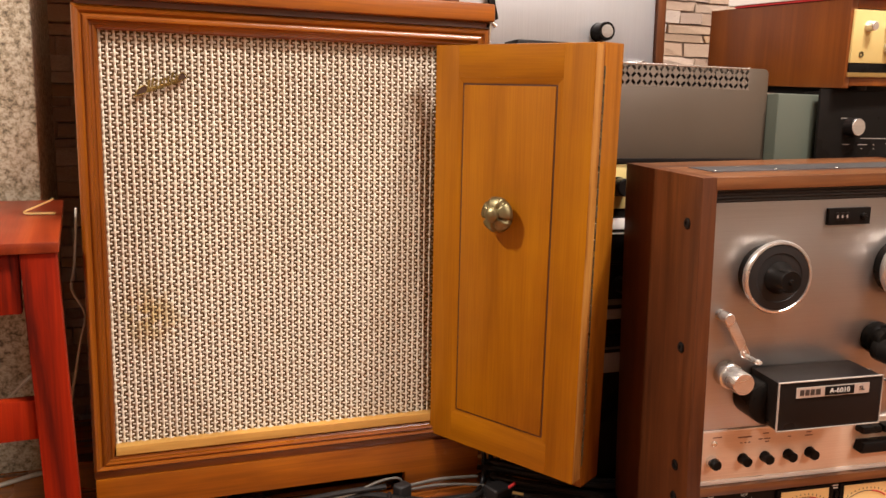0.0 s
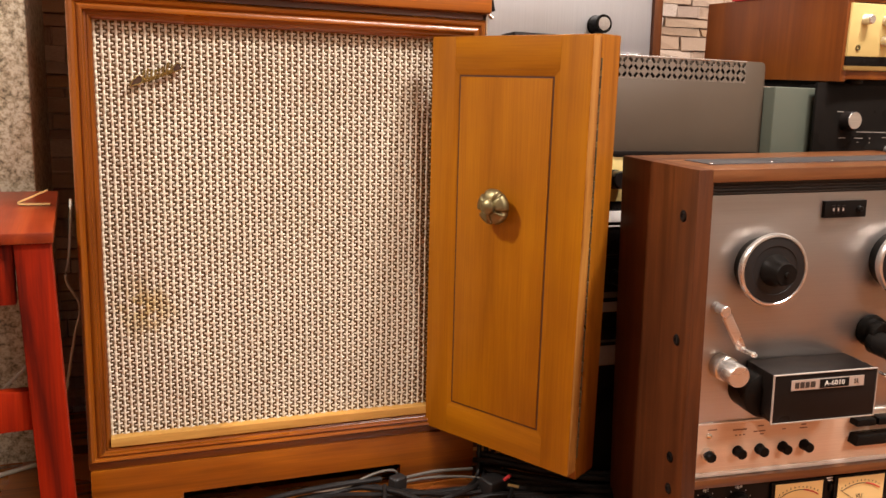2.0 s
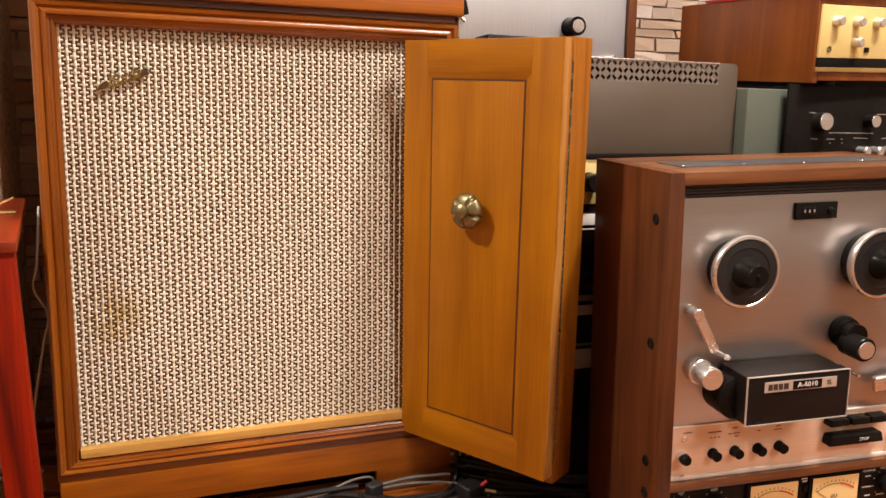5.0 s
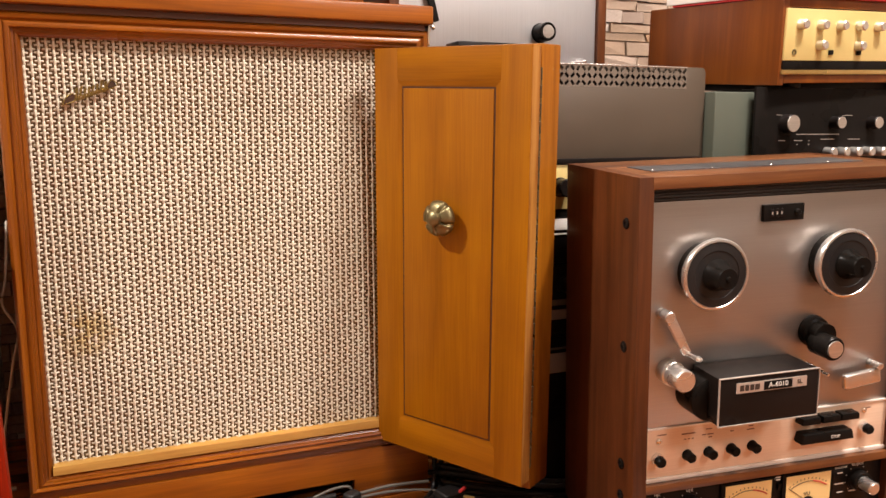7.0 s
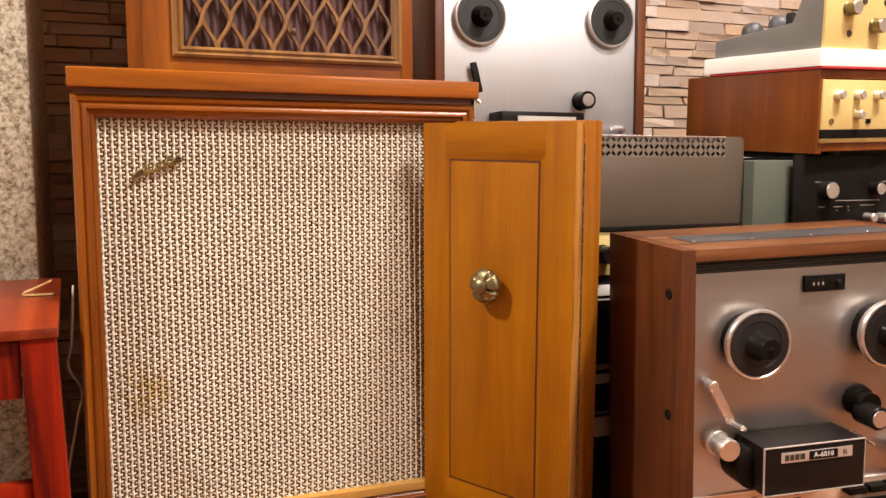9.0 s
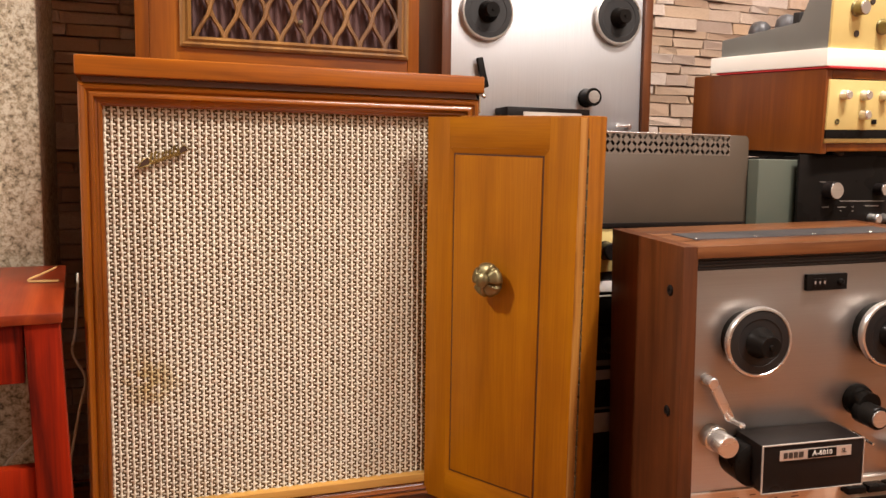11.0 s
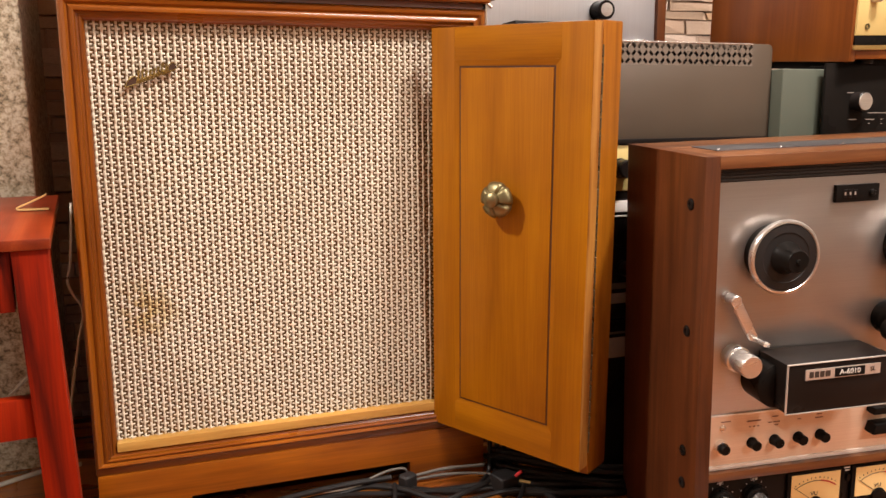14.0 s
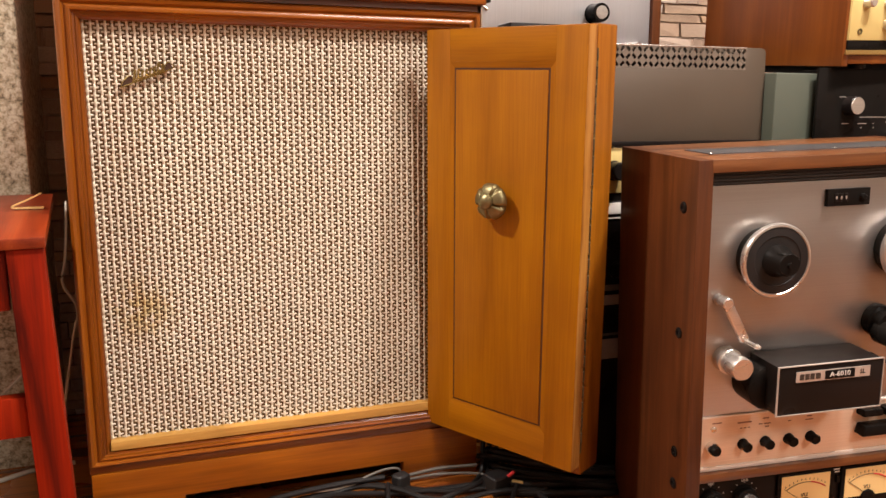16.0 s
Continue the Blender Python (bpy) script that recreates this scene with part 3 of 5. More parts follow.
part("body", bm_join(bm_box(0, 0.02, 0.0, 0.44, 0, HH, 0.001), bm_box(HW - 0.02, HW, 0.0, 0.44, 0, HH, 0.001), bm_box(0.02, HW - 0.02, 0.42, 0.44, 0, HH), bm_box(0.02, HW - 0.02, 0.02, 0.42, HH - 0.02, HH), bm_box(0.02, HW - 0.02, 0.02, 0.42, 0, 0.015)), CABINET, horn)
for name, x0, x1, z0, z1, mt in (("front_stile", 0.0205, LX0, 0, HH, CABINET), ("front_stile", LX1, HW - 0.0205, 0, HH, CABINET), ("front_rail", LX0, LX1, 0, LZ0, CABINET_X), ("front_rail", LX0, LX1, LZ1, HH, CABINET_X)):
    part(name, bm_box(x0, x1, 0.0015, 0.02, z0, z1), mt, horn)
for side in ("top", "bottom", "left", "right"):
    part("lattice_frame", bm_rail(side, LX0, LX1, LZ0, LZ1, [(0, 0.012), (0, -0.004), (0.004, -0.006), (0.008, -0.002), (0.012, -0.004), (0.017, 0.002), (0.018, 0.012)]), LATTICE, horn, "", 25)
cloth = bmesh.new()
n = 150
up_, dn_ = [], []
for i in range(n + 1):
    x = LX0 + 0.01 + (LX1 - LX0 - 0.02) * i / n
    y = 0.018 + 0.0025 * math.sin(i * 2 * math.pi / 6.25)
    dn_.append(cloth.verts.new((x, y, LZ0 + 0.01)))
    up_.append(cloth.verts.new((x, y, LZ1 - 0.01)))
for i in range(n):
    cloth.faces.new((dn_[i], dn_[i + 1], up_[i + 1], up_[i]))
part("pleated_cloth", cloth, DARKCLOTH, horn, "dark brown pleated cloth behind the lattice", 60)
CELL_W, CELL_H = 0.0432, 0.092
cx0, cx1, cz0, cz1 = LX0 + 0.016, LX1 - 0.016, LZ0 + 0.016, LZ1 - 0.016
for k in range(-9, 10):
    for sign in (1, -1):
        # each lath snakes slightly so that the diamonds are ogee-shaped
        pts = []
        for s in range(0, 61):
            z = cz0 + (cz1 - cz0) * s / 60
            ph = (z - cz0) / CELL_H
            x = cx0 + 0.0075 + k * CELL_W + sign * CELL_W * (ph - 0.042 * math.sin(4 * math.pi * ph))
            if cx0 <= x <= cx1:
                pts.append((x, z))
        if len(pts) < 4:
            continue
        bm = bmesh.new()
        rows = []
        for x, z in pts:
            y = 0.004 if sign > 0 else 0.0065
            rows.append([bm.verts.new(q) for q in ((x - 0.0040, y, z), (x - 0.0022, y - 0.0024, z), (x + 0.0022, y - 0.0024, z), (x + 0.0040, y, z), (x + 0.0040, y + 0.003, z), (x - 0.0040, y + 0.003, z))])
        for a, b in zip(rows, rows[1:]):
            for q in range(6):
                bm.faces.new((a[q], a[(q + 1) % 6], b[(q + 1) % 6], b[q]))
        bmesh.ops.recalc_face_normals(bm, faces=bm.faces[:])
        part("lath", bm, LATTICE, horn, "", 40)
part("stud", bm_lathe([(0, 0), (0.004, 0), (0.004, 0.003), (0.002, 0.004), (0, 0.004)], (0.236 - HX0, 0.002, 0.075)), DULL, horn, "small brass stud")

# ---- reel tape deck ----
def knob_round(parent, u, w, base_r, r, length, body, face=None, y=0.0, name="knob"):
    k = part(name, bm_lathe([(0, 0), (base_r, 0), (base_r, 0.002), (r, 0.004), (r, length - 0.0012), (r - 0.0012, length), (0, length)], (u, y, w), (0, -1, 0), 36), body, parent)
    if face:
        part("knob_cap", bm_lathe([(r - 0.0015, length), (r - 0.002, length + 0.0008), (0, length + 0.0004)], (u, y, w), (0, -1, 0), 36), face, k)
    return k


def reel_table(parent, u, w, y, r=0.048, tall=0.022):
    d = part("reel_table", bm_lathe([(0, 0), (r - 0.004, 0), (r - 0.002, 0.004), (r, 0.008), (r, 0.011), (r - 0.0015, 0.0135), (r - 0.0042, 0.014), (r - 0.0055, 0.0125)], (u, y, w), (0, -1, 0), 64), SPUN, parent, "spun metal reel table with black mat")
    part("pedestal", bm_lathe([(r * 0.80, -0.020), (r * 0.84, -0.002), (r * 0.84, 0.001)], (u, y, w), (0, -1, 0), 48), BLACK, d)
    part("mat", bm_lathe([(r - 0.0055, 0.0115), (r - 0.0055, 0.0132), (r - 0.016, 0.0138), (r - 0.017, 0.0130), (0, 0.0130)], (u, y, w), (0, -1, 0), 64), RUBBER, d)
    part("spindle", bm_lathe([(0.0215, 0.013), (0.0205, 0.0165), (0.0150, 0.0245), (0.0150, 0.037), (0.0138, 0.039), (0.0035, 0.039), (0.003, 0.042), (0, 0.042)], (u, y, w), (0, -1, 0), 40), BLACK, d)
    for a in (90, 210, 330):
        part("spline", bm_moved(bm_box(-0.0016, 0.0016, -0.0355 + y, -0.022 + y, 0.0125, 0.0155, 0.0004), Matrix.Translation((u, 0, w)) @ pose(0, 0, 0, 0, a, 0)), BLACK, d)


def print_bar(parent, u, w, length, height=0.0022, ink=BROWNINK, y=0.0116):
    part("printing", bm_box(u, u + length, y - 0.0003, y, w - height / 2, w + height / 2), ink, parent, "", 0)


DECK = pose(0.664, 0.866, 0.611, 1.9, -1.8, -8.6)
deck = thing("tape_deck", DECK, "walnut-cased reel-to-reel tape deck with brushed metal front standing on the floor", "tape deck")
KW, KD, KH = 0.440, 0.235, 0.580
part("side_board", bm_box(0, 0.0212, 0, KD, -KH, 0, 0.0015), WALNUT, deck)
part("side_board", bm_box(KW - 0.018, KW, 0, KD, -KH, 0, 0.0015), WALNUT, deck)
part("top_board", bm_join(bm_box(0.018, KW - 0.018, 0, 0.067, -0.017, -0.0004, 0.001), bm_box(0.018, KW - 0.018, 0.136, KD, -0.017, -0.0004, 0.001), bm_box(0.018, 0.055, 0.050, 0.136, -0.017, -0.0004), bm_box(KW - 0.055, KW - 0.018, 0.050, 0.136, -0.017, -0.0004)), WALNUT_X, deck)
vent = part("top_vent", bm_box(0.052, KW - 0.045, 0.066, 0.138, -0.004, 0.0008, 0.0004), BLUEGREY, deck, "dark ventilated metal plate")
for u in (0.058, 0.150, 0.245, 0.340):
    part("vent_screw", bm_lathe([(0, 0), (0.0022, 0), (0.0018, 0.001), (0, 0.0014)], (u, 0.074, 0.0006), (0, 0, 1), 12), CHROME, vent)
part("back_panel", bm_box(0.018, KW - 0.018, KD - 0.008, KD, -KH + 0.02, -0.017), SATIN, deck)
part("bottom_board", bm_box(0.018, KW - 0.018, 0.0185, KD - 0.008, -KH, -KH + 0.02, 0.001), WALNUT_X, deck)
part("middle_rail", bm_box(0.018, KW - 0.018, 0.0006, 0.020, -0.4425, -0.4302, 0.001), WALNUT_X, deck, "thin walnut strip between the panels")
part("dark_strip", bm_box(0.018, KW - 0.018, 0.014, 0.018, -0.0352, -0.017), FOAM, deck, "black ribbed cooling strip")
for k in range(4):
    part("rib", bm_box(0.018, KW - 0.018, 0.0105, 0.014, -0.0206 - k * 0.0043, -0.0186 - k * 0.0043, 0.0005), FOAM, deck)
part("face_plate", bm_box(0.018, KW - 0.018, 0.012, 0.018, -0.352, -0.0352, 0.0006), PANEL, deck, "brushed metal face plate")
part("control_plate", bm_box(0.018, KW - 0.018, 0.0112, 0.018, -0.4240, -0.353, 0.0008), COPPER, deck, "rose-tinted metal control plate")
part("plate_lip", bm_prism([(0.018, -0.4300), (KW - 0.018, -0.4300), (KW - 0.018, -0.4242), (0.018, -0.4242)], 0.0085, 0.018, 0.001), LIP, deck, "bright metal lip")
part("plate_edge", bm_box(0.018, KW - 0.018, 0.0095, 0.018, -0.3527, -0.3502, 0.0005), LIP, deck, "bright metal edge")
part("amplifier_plate", bm_box(0.018, KW - 0.018, 0.012, 0.018, -0.5375, -0.4445, 0.0006), SATIN, deck, "black amplifier panel")
part("amplifier_lip", bm_box(0.018, KW - 0.018, 0.0085, 0.018, -0.5460, -0.5377, 0.0012), LIP, deck, "bright metal lip")
part("lower_board", bm_box(0.018, KW - 0.018, 0.002, 0.018, -KH, -0.5462, 0.001), WALNUT_X, deck)
for w in (-0.064, -0.235, -0.407, -0.455):
    part("side_screw", bm_lathe([(0, -0.001), (0.0078, -0.001), (0.0078, 0.0012), (0.0064, 0.0024), (0.003, 0.0024), (0.0025, 0.0008), (0, 0.0008)], (0, 0.034, w), (-1, 0, 0), 20), BLACK, deck, "black recessed screw")
reel_table(deck, 0.104, -0.131, -0.007, 0.0488)
reel_table(deck, 0.308, -0.131, -0.007, 0.0488)
cnt = part("counter", bm_box(0.189, 0.252, 0.006, 0.013, -0.0695, -0.0465, 0.0008), BLACK, deck, "black three-digit tape counter")
for k in range(3):
    part("digit_wheel", bm_box(0.1985 + k * 0.0072, 0.2045 + k * 0.0072, 0.0052, 0.0075, -0.0635, -0.0525, 0.0004), SATIN, cnt)
    part("digit", bm_box(0.2005 + k * 0.0072, 0.2025 + k * 0.0072, 0.0048, 0.0054, -0.0600, -0.0560), BADGE, cnt, "", 0)
part("reset_button", bm_lathe([(0, 0), (0.0042, 0), (0.004, 0.004), (0.003, 0.005), (0, 0.005)], (0.2405, 0.006, -0.058), (0, -1, 0), 16), BLACK, cnt)


def tension_arm(parent, u0, w0, u1, w1):
    a = part("tension_arm", bm_moved(bm_box(-0.0065, 0.0065, -0.004, 0.004, -0.060, 0.006, 0.003, 3), Matrix.Translation((u0, -0.010, w0)) @ pose(0, 0, 0, 0, -math.degrees(math.atan2(u1 - u0, w0 - w1)), 0)), SPUN, parent, "bright metal tension arm")
    part("pivot", bm_rod((u0, 0.012, w0), (u0, -0.015, w0), 0.0075), SPUN, a)
    part("guide_pin", bm_lathe([(0, 0), (0.004, 0), (0.0034, 0.004), (0.0034, 0.018), (0.0045, 0.020), (0.003, 0.024), (0, 0.024)], (u1, -0.012, w1), (0.25, -1, -0.1), 16), CHROME, a)


tension_arm(deck, 0.042, -0.185, 0.070, -0.238)
guide = part("tape_guide", bm_lathe([(0, 0), (0.0175, 0), (0.0175, 0.016), (0.0155, 0.017), (0.0155, 0.026), (0.0152, 0.028), (0.0152, 0.045), (0.014, 0.047), (0, 0.0465)], (0.055, 0.012, -0.268), (0, -1, 0), 48), SPUN, deck, "polished metal tape guide roller")
# head cover
cover = part("head_cover", bm_prism([(0.092, -0.327), (0.242, -0.327), (0.242, -0.262), (0.092, -0.262)], -0.056, 0.010, 0.0015), SATIN, deck, "black head cover with bright front edge")
part("head_block", bm_lathe([(0, 0), (0.030, 0), (0.030, 0.040), (0.027, 0.042), (0, 0.042)], (0.098, 0.012, -0.300), (0, -1, 0), 40), BLACK, deck, "black rounded head housing")
for side in ("top", "bottom", "left", "right"):
    part("cover_trim", bm_rail(side, 0.091, 0.243, -0.328, -0.261, [(0, -0.054), (0, -0.0570), (0.0010, -0.0570), (0.0010, -0.054)]), BADGE, cover, "bright metal edging", 0)
part("name_plate", bm_box(0.116, 0.2225, -0.0572, -0.056, -0.2835, -0.2695), BADGE, cover, "silver and black name plate", 0)
part("name_plate_centre", bm_box(0.157, 0.200, -0.0576, -0.0572, -0.2825, -0.2705), BLACK, cover, "", 0)
lettering("model_letters", "A-6010", 0.0100, WHITEINK, cover, Matrix.Translation((0.1785, -0.0578, -0.2765)) @ FRONT)
lettering("model_letters", "SL", 0.0085, INK, cover, Matrix.Translation((0.2115, -0.0575, -0.2765)) @ FRONT)
for k, (u, l) in enumerate(((0.121, 0.006), (0.1285, 0.006), (0.136, 0.006), (0.1435, 0.007))):
    part("maker_mark", bm_box(u, u + l, -0.0576, -0.0572, -0.2805, -0.2725), INK, cover, "", 0)
# capstan roller and right-hand parts
roller = part("pinch_roller", bm_lathe([(0, 0), (0.022, 0), (0.023, 0.004), (0.021, 0.012), (0.017, 0.014), (0.017, 0.030), (0, 0.030)], (0.281, 0.012, -0.232), (0, -1, 0), 48), BLACK, deck, "black pinch roller with metal cap")
part("roller_barrel", bm_lathe([(0, 0.020), (0.0165, 0.020), (0.0165, 0.054), (0.0150, 0.056), (0.0, 0.0563)], (0.275, 0.012, -0.243), (0, -1, 0), 40), BLACK, roller)
part("roller_cap", bm_lathe([(0.0122, 0.0560), (0.0118, 0.0577), (0, 0.0575)], (0.275, 0.012, -0.243), (0, -1, 0), 40), SPUN, roller)
part("capstan_pin", bm_rod((0.268, 0.0, -0.276), (0.278, -0.032, -0.284), 0.0022), CHROME, deck)
part("guide_post", bm_lathe([(0, 0), (0.008, 0), (0.008, 0.012), (0.004, 0.014), (0.004, 0.030), (0.006, 0.032), (0, 0.033)], (0.262, 0.012, -0.280), (0, -1, 0), 24), SPUN, deck)
arm2 = part("lift_arm", bm_moved(bm_box(0.0, 0.062, -0.006, 0.004, -0.011, 0.011, 0.004, 3), Matrix.Translation((0.330, 0.0, -0.312)) @ pose(0, 0, 0, 0, -6, 0)), SPUN, deck, "bright metal lever arm")
part("arm_pin", bm_rod((0.384, 0.012, -0.290), (0.384, -0.012, -0.290), 0.005), SPUN, arm2)
# control plate fittings
for u in (0.080, 0.114, 0.150, 0.184):
    knob_round(deck, u + 0.009, -0.3955, 0.0080, 0.0070, 0.015, BLACK, None, 0.0112, "selector_knob")
pw = part("power_collar", bm_lathe([(0, 0), (0.0092, 0), (0.0092, 0.006), (0.0085, 0.008), (0, 0.008)], (0.042, 0.0112, -0.3955), (0, -1, 0), 28), CHROME, deck)
part("power_button", bm_lathe([(0, 0.007), (0.0074, 0.007), (0.0074, 0.014), (0.006, 0.016), (0, 0.0155)], (0.042, 0.0112, -0.3955), (0, -1, 0), 28), BLACK, pw)
pr = part("record_collar", bm_lathe([(0, 0), (0.0085, 0), (0.0085, 0.006), (0.0078, 0.008), (0, 0.008)], (0.382, 0.0112, -0.3905), (0, -1, 0), 28), CHROME, deck)
part("record_button", bm_lathe([(0, 0.007), (0.0072, 0.007), (0.0072, 0.014), (0.006, 0.016), (0, 0.0155)], (0.382, 0.0112, -0.3905), (0, -1, 0), 28), BLACK, pr)
part("pilot_lamp", bm_lathe([(0, 0), (0.0045, 0), (0.004, 0.002), (0.0025, 0.003), (0, 0.003)], (0.044, 0.0112, -0.3695), (0, -1, 0), 16), CHROME, deck)
part("pilot_lamp", bm_lathe([(0, 0), (0.0045, 0), (0.004, 0.002), (0.0025, 0.003), (0, 0.003)], (0.381, 0.0112, -0.3645), (0, -1, 0), 16), CHROME, deck)
for u in (0.263, 0.297, 0.329):
    part("piano_key", bm_prism([(u, -0.369), (u + 0.031, -0.369), (u + 0.030, -0.359), (u + 0.001, -0.359)], -0.006, 0.0112, 0.0015), BLACK, deck, "black piano key")
stop = part("stop_key", bm_prism([(0.262, -0.3975), (0.351, -0.3975), (0.347, -0.3825), (0.266, -0.3825)], -0.008, 0.0112, 0.002), BLACK, deck, "long black stop key")
lettering("key_letters", "STOP", 0.0065, WHITEINK, stop, Matrix.Translation((0.318, -0.0083, -0.3903)) @ FRONT)
for u, w, l in ((0.036, -0.358, 0.014), (0.074, -0.361, 0.021), (0.078, -0.369, 0.003), (0.084, -0.369, 0.003), (0.090, -0.369, 0.003), (0.112, -0.358, 0.009), (0.106, -0.366, 0.006), (0.114, -0.366, 0.010), (0.116, -0.3705, 0.006), (0.148, -0.356, 0.030), (0.151, -0.366, 0.005), (0.180, -0.362, 0.008), (0.178, -0.367, 0.012), (0.373, -0.3585, 0.014)):
    print_bar(deck, u + 0.006, w - 0.003, l, 0.0016 if l < 0.02 else 0.002, BROWNINK, 0.0112)
# amplifier panel
for u, name, word in ((0.045, "knob", "MIC"), (0.096, "knob", "LINE"), (0.379, "knob", "OUTPUT")):
    knob_round(deck, u, -0.4745, 0.017, 0.0155, 0.014, BLACK, None, 0.012, "level_ring")
    knob_round(deck, u, -0.4745, 0.0105, 0.0098, 0.034, SPUN, SPUN, 0.010, "level_knob")
    lettering("panel_letters", word, 0.0052, WHITEINK, deck, Matrix.Translation((u, 0.0117, -0.4513)) @ FRONT)
    for k in range(9):
        a = math.radians(-135 + k * 33.75)
        part("tick", bm_box(u + 0.0205 * math.sin(a) - 0.0005, u + 0.0205 * math.sin(a) + 0.0005, 0.0116, 0.012, -0.4745 + 0.0205 * math.cos(a) - 0.0007, -0.4745 + 0.0205 * math.cos(a) + 0.0007), WHITEINK, deck, "", 0)
for u in (0.041, 0.067, 0.117, 0.385):
    part("jack_socket", bm_lathe([(0.0035, 0.001), (0.0042, 0.005), (0.0075, 0.005), (0.008, 0.003), (0.008, 0)], (u, 0.012, -0.5195), (0, -1, 0), 24), CHROME, deck, "chrome jack socket")
for u0 in (0.151, 0.252):
    vu = part("level_meter", bm_box(u0 - 0.006, u0 + 0.082, 0.0070, 0.0125, -0.5095, -0.4485, 0.001), BLACK, deck, "lit yellow level meter in a black frame")
    part("dial", bm_box(u0, u0 + 0.076, 0.0064, 0.0075, -0.4965, -0.4520), DIAL, vu, "", 0)
    lettering("dial_letters", "VU", 0.0085, INK, vu, Matrix.Translation((u0 + 0.036, 0.0062, -0.4830)) @ FRONT)
    arc = [(u0 + 0.038 + 0.052 * math.sin(a), 0.0062, -0.5150 + 0.052 * math.cos(a)) for a in np.radians(np.linspace(-36, 8, 12))]
    part("scale_arc", bm_tube(arc, 0.0005, 5, 2), INK, vu)
    arc = [(u0 + 0.038 + 0.052 * math.sin(a), 0.0062, -0.5150 + 0.052 * math.cos(a)) for a in np.radians(np.linspace(8, 36, 8))]
    part("red_arc", bm_tube(arc, 0.0011, 5, 2), REDINK, vu)
    for k in range(11):
        a = math.radians(-34 + k * 6.6)
        print_bar(vu, u0 + 0.0375 + 0.0565 * math.sin(a), -0.5150 + 0.0565 * math.cos(a), 0.0011, 0.0024, INK, 0.0064)
    part("needle", bm_rod((u0 + 0.040, 0.0061, -0.4970), (u0 + 0.004, 0.0061, -0.4705), 0.0004, None, 6), INK, vu)
    part("meter_boss", bm_lathe([(0, 0), (0.012, 0), (0.011, 0.003), (0, 0.004)], (u0 + 0.038, 0.0066, -0.4990), (0, -1, 0), 24), BLACK, vu)
part("slide_switch", bm_box(0.2395, 0.2455, 0.0085, 0.0125, -0.4725, -0.4610, 0.001), BLACK, deck)
for u, w, l in ((0.236, -0.4525, 0.011), (0.238, -0.4565, 0.008), (0.344, -0.4615, 0.009), (0.340, -0.4785, 0.016), (0.345, -0.4925, 0.010), (0.366, -0.4930, 0.014), (0.386, -0.4920, 0.010), (0.346, -0.5125, 0.012)):
    print_bar(deck, u, w, l, 0.0018, WHITEINK, 0.0118)
lettering("panel_letters", "MONITOR", 0.0046, WHITEINK, deck, Matrix.Translation((0.350, 0.0117, -0.4530)) @ FRONT)

# ---- red table ----
TAB = pose(-0.108, 1.134, 0.007, 2.2, 0, 4.5)
table = thing("side_table", TAB, "low red-stained wooden side table with worn top", "table")
# unseen width is made up, long enough to shade the pillar underneath
TZ, TW, TD = 0.512, 0.95, 0.415
part("tabletop", bm_box(-TW, 0, 0, TD, TZ - 0.014, TZ, 0.002), REDTOP, table, "worn orange-red table top")
for x0, y0 in ((-TW + 0.006, 0.004), (-0.046, 0.004), (-TW + 0.05, TD - 0.046), (-0.230, TD - 0.046)):
    bm = bm_box(x0, x0 + 0.042, y0, y0 + 0.042, FLOOR - 0.008 - 0.0384 * (y0 + 0.02), TZ - 0.0142, 0.002)
    for v in bm.verts:  # the legs splay outwards
        v.co.x += (0.017 if x0 > -0.1 else -0.017) * (TZ - v.co.z) / (TZ - FLOOR)
    part("leg", bm, REDWOOD, table)
for y0 in (0.012, TD - 0.030):
    part("apron", bm_box(-TW + 0.048, -0.046, y0, y0 + 0.018, 0.419, TZ - 0.0142, 0.0015), REDWOOD, table)
for x0 in (-TW + 0.014, -0.034):
    part("apron", bm_box(x0, x0 + 0.018, 0.046, TD - 0.046, 0.419, TZ - 0.0142, 0.0015), REDWOOD, table)
part("stretcher", bm_box(-TW + 0.037, -0.036, 0.014, 0.034, 0.249, 0.303, 0.002), REDWOOD, table)
clip = thing("brass_clip", pose(-0.177, 1.354, 0.5282, 2.2) @ Matrix.Scale(0.80, 4), "bent brass strip lying on the red table", "clip")
bm = bmesh.new()
rows = []
for x, z in [(0.054, 0.0012), (0.020, 0.0014), (0.004, 0.002), (0.0, 0.004), (0.004, 0.0065), (0.020, 0.013), (0.052, 0.028)]:
    rows.append([bm.verts.new(q) for q in ((x, -0.008, z), (x, 0.008, z), (x, 0.008, z + 0.0024), (x, -0.008, z + 0.0032))])
for a, b in zip(rows, rows[1:]):
    for q in range(4):
        bm.faces.new((a[q], a[(q + 1) % 4], b[(q + 1) % 4], b[q]))
bm.faces.new(rows[0]); bm.faces.new(rows[-1][::-1])
bmesh.ops.recalc_face_normals(bm, faces=bm.faces[:])
part("strip", bm, CLIPGOLD, clip)

# ---- equipment behind the deck ----
def equipment(name, x0, x1, y0, y1, z0, z1, case, label, category, yaw=0.0):
    e = thing(name, pose(x0, y0, z0, 0, 0, yaw), label, category)
    part("case", bm_box(0, x1 - x0, 0.003, y1 - y0, 0, z1 - z0, 0.002), case, e)
    return e


bench = thing("low_bench", pose(0.56, 1.37, 0), "dark wooden bench carrying the audio equipment", "bench")
part("bench_top", bm_box(0, 1.25, 0, 0.42, 0.58, 0.61, 0.003), WALNUT_X, bench)
part("bench_side", bm_box(0, 0.03, 0.01, 0.41, FLOOR, 0.58, 0.002), WALNUT, bench)
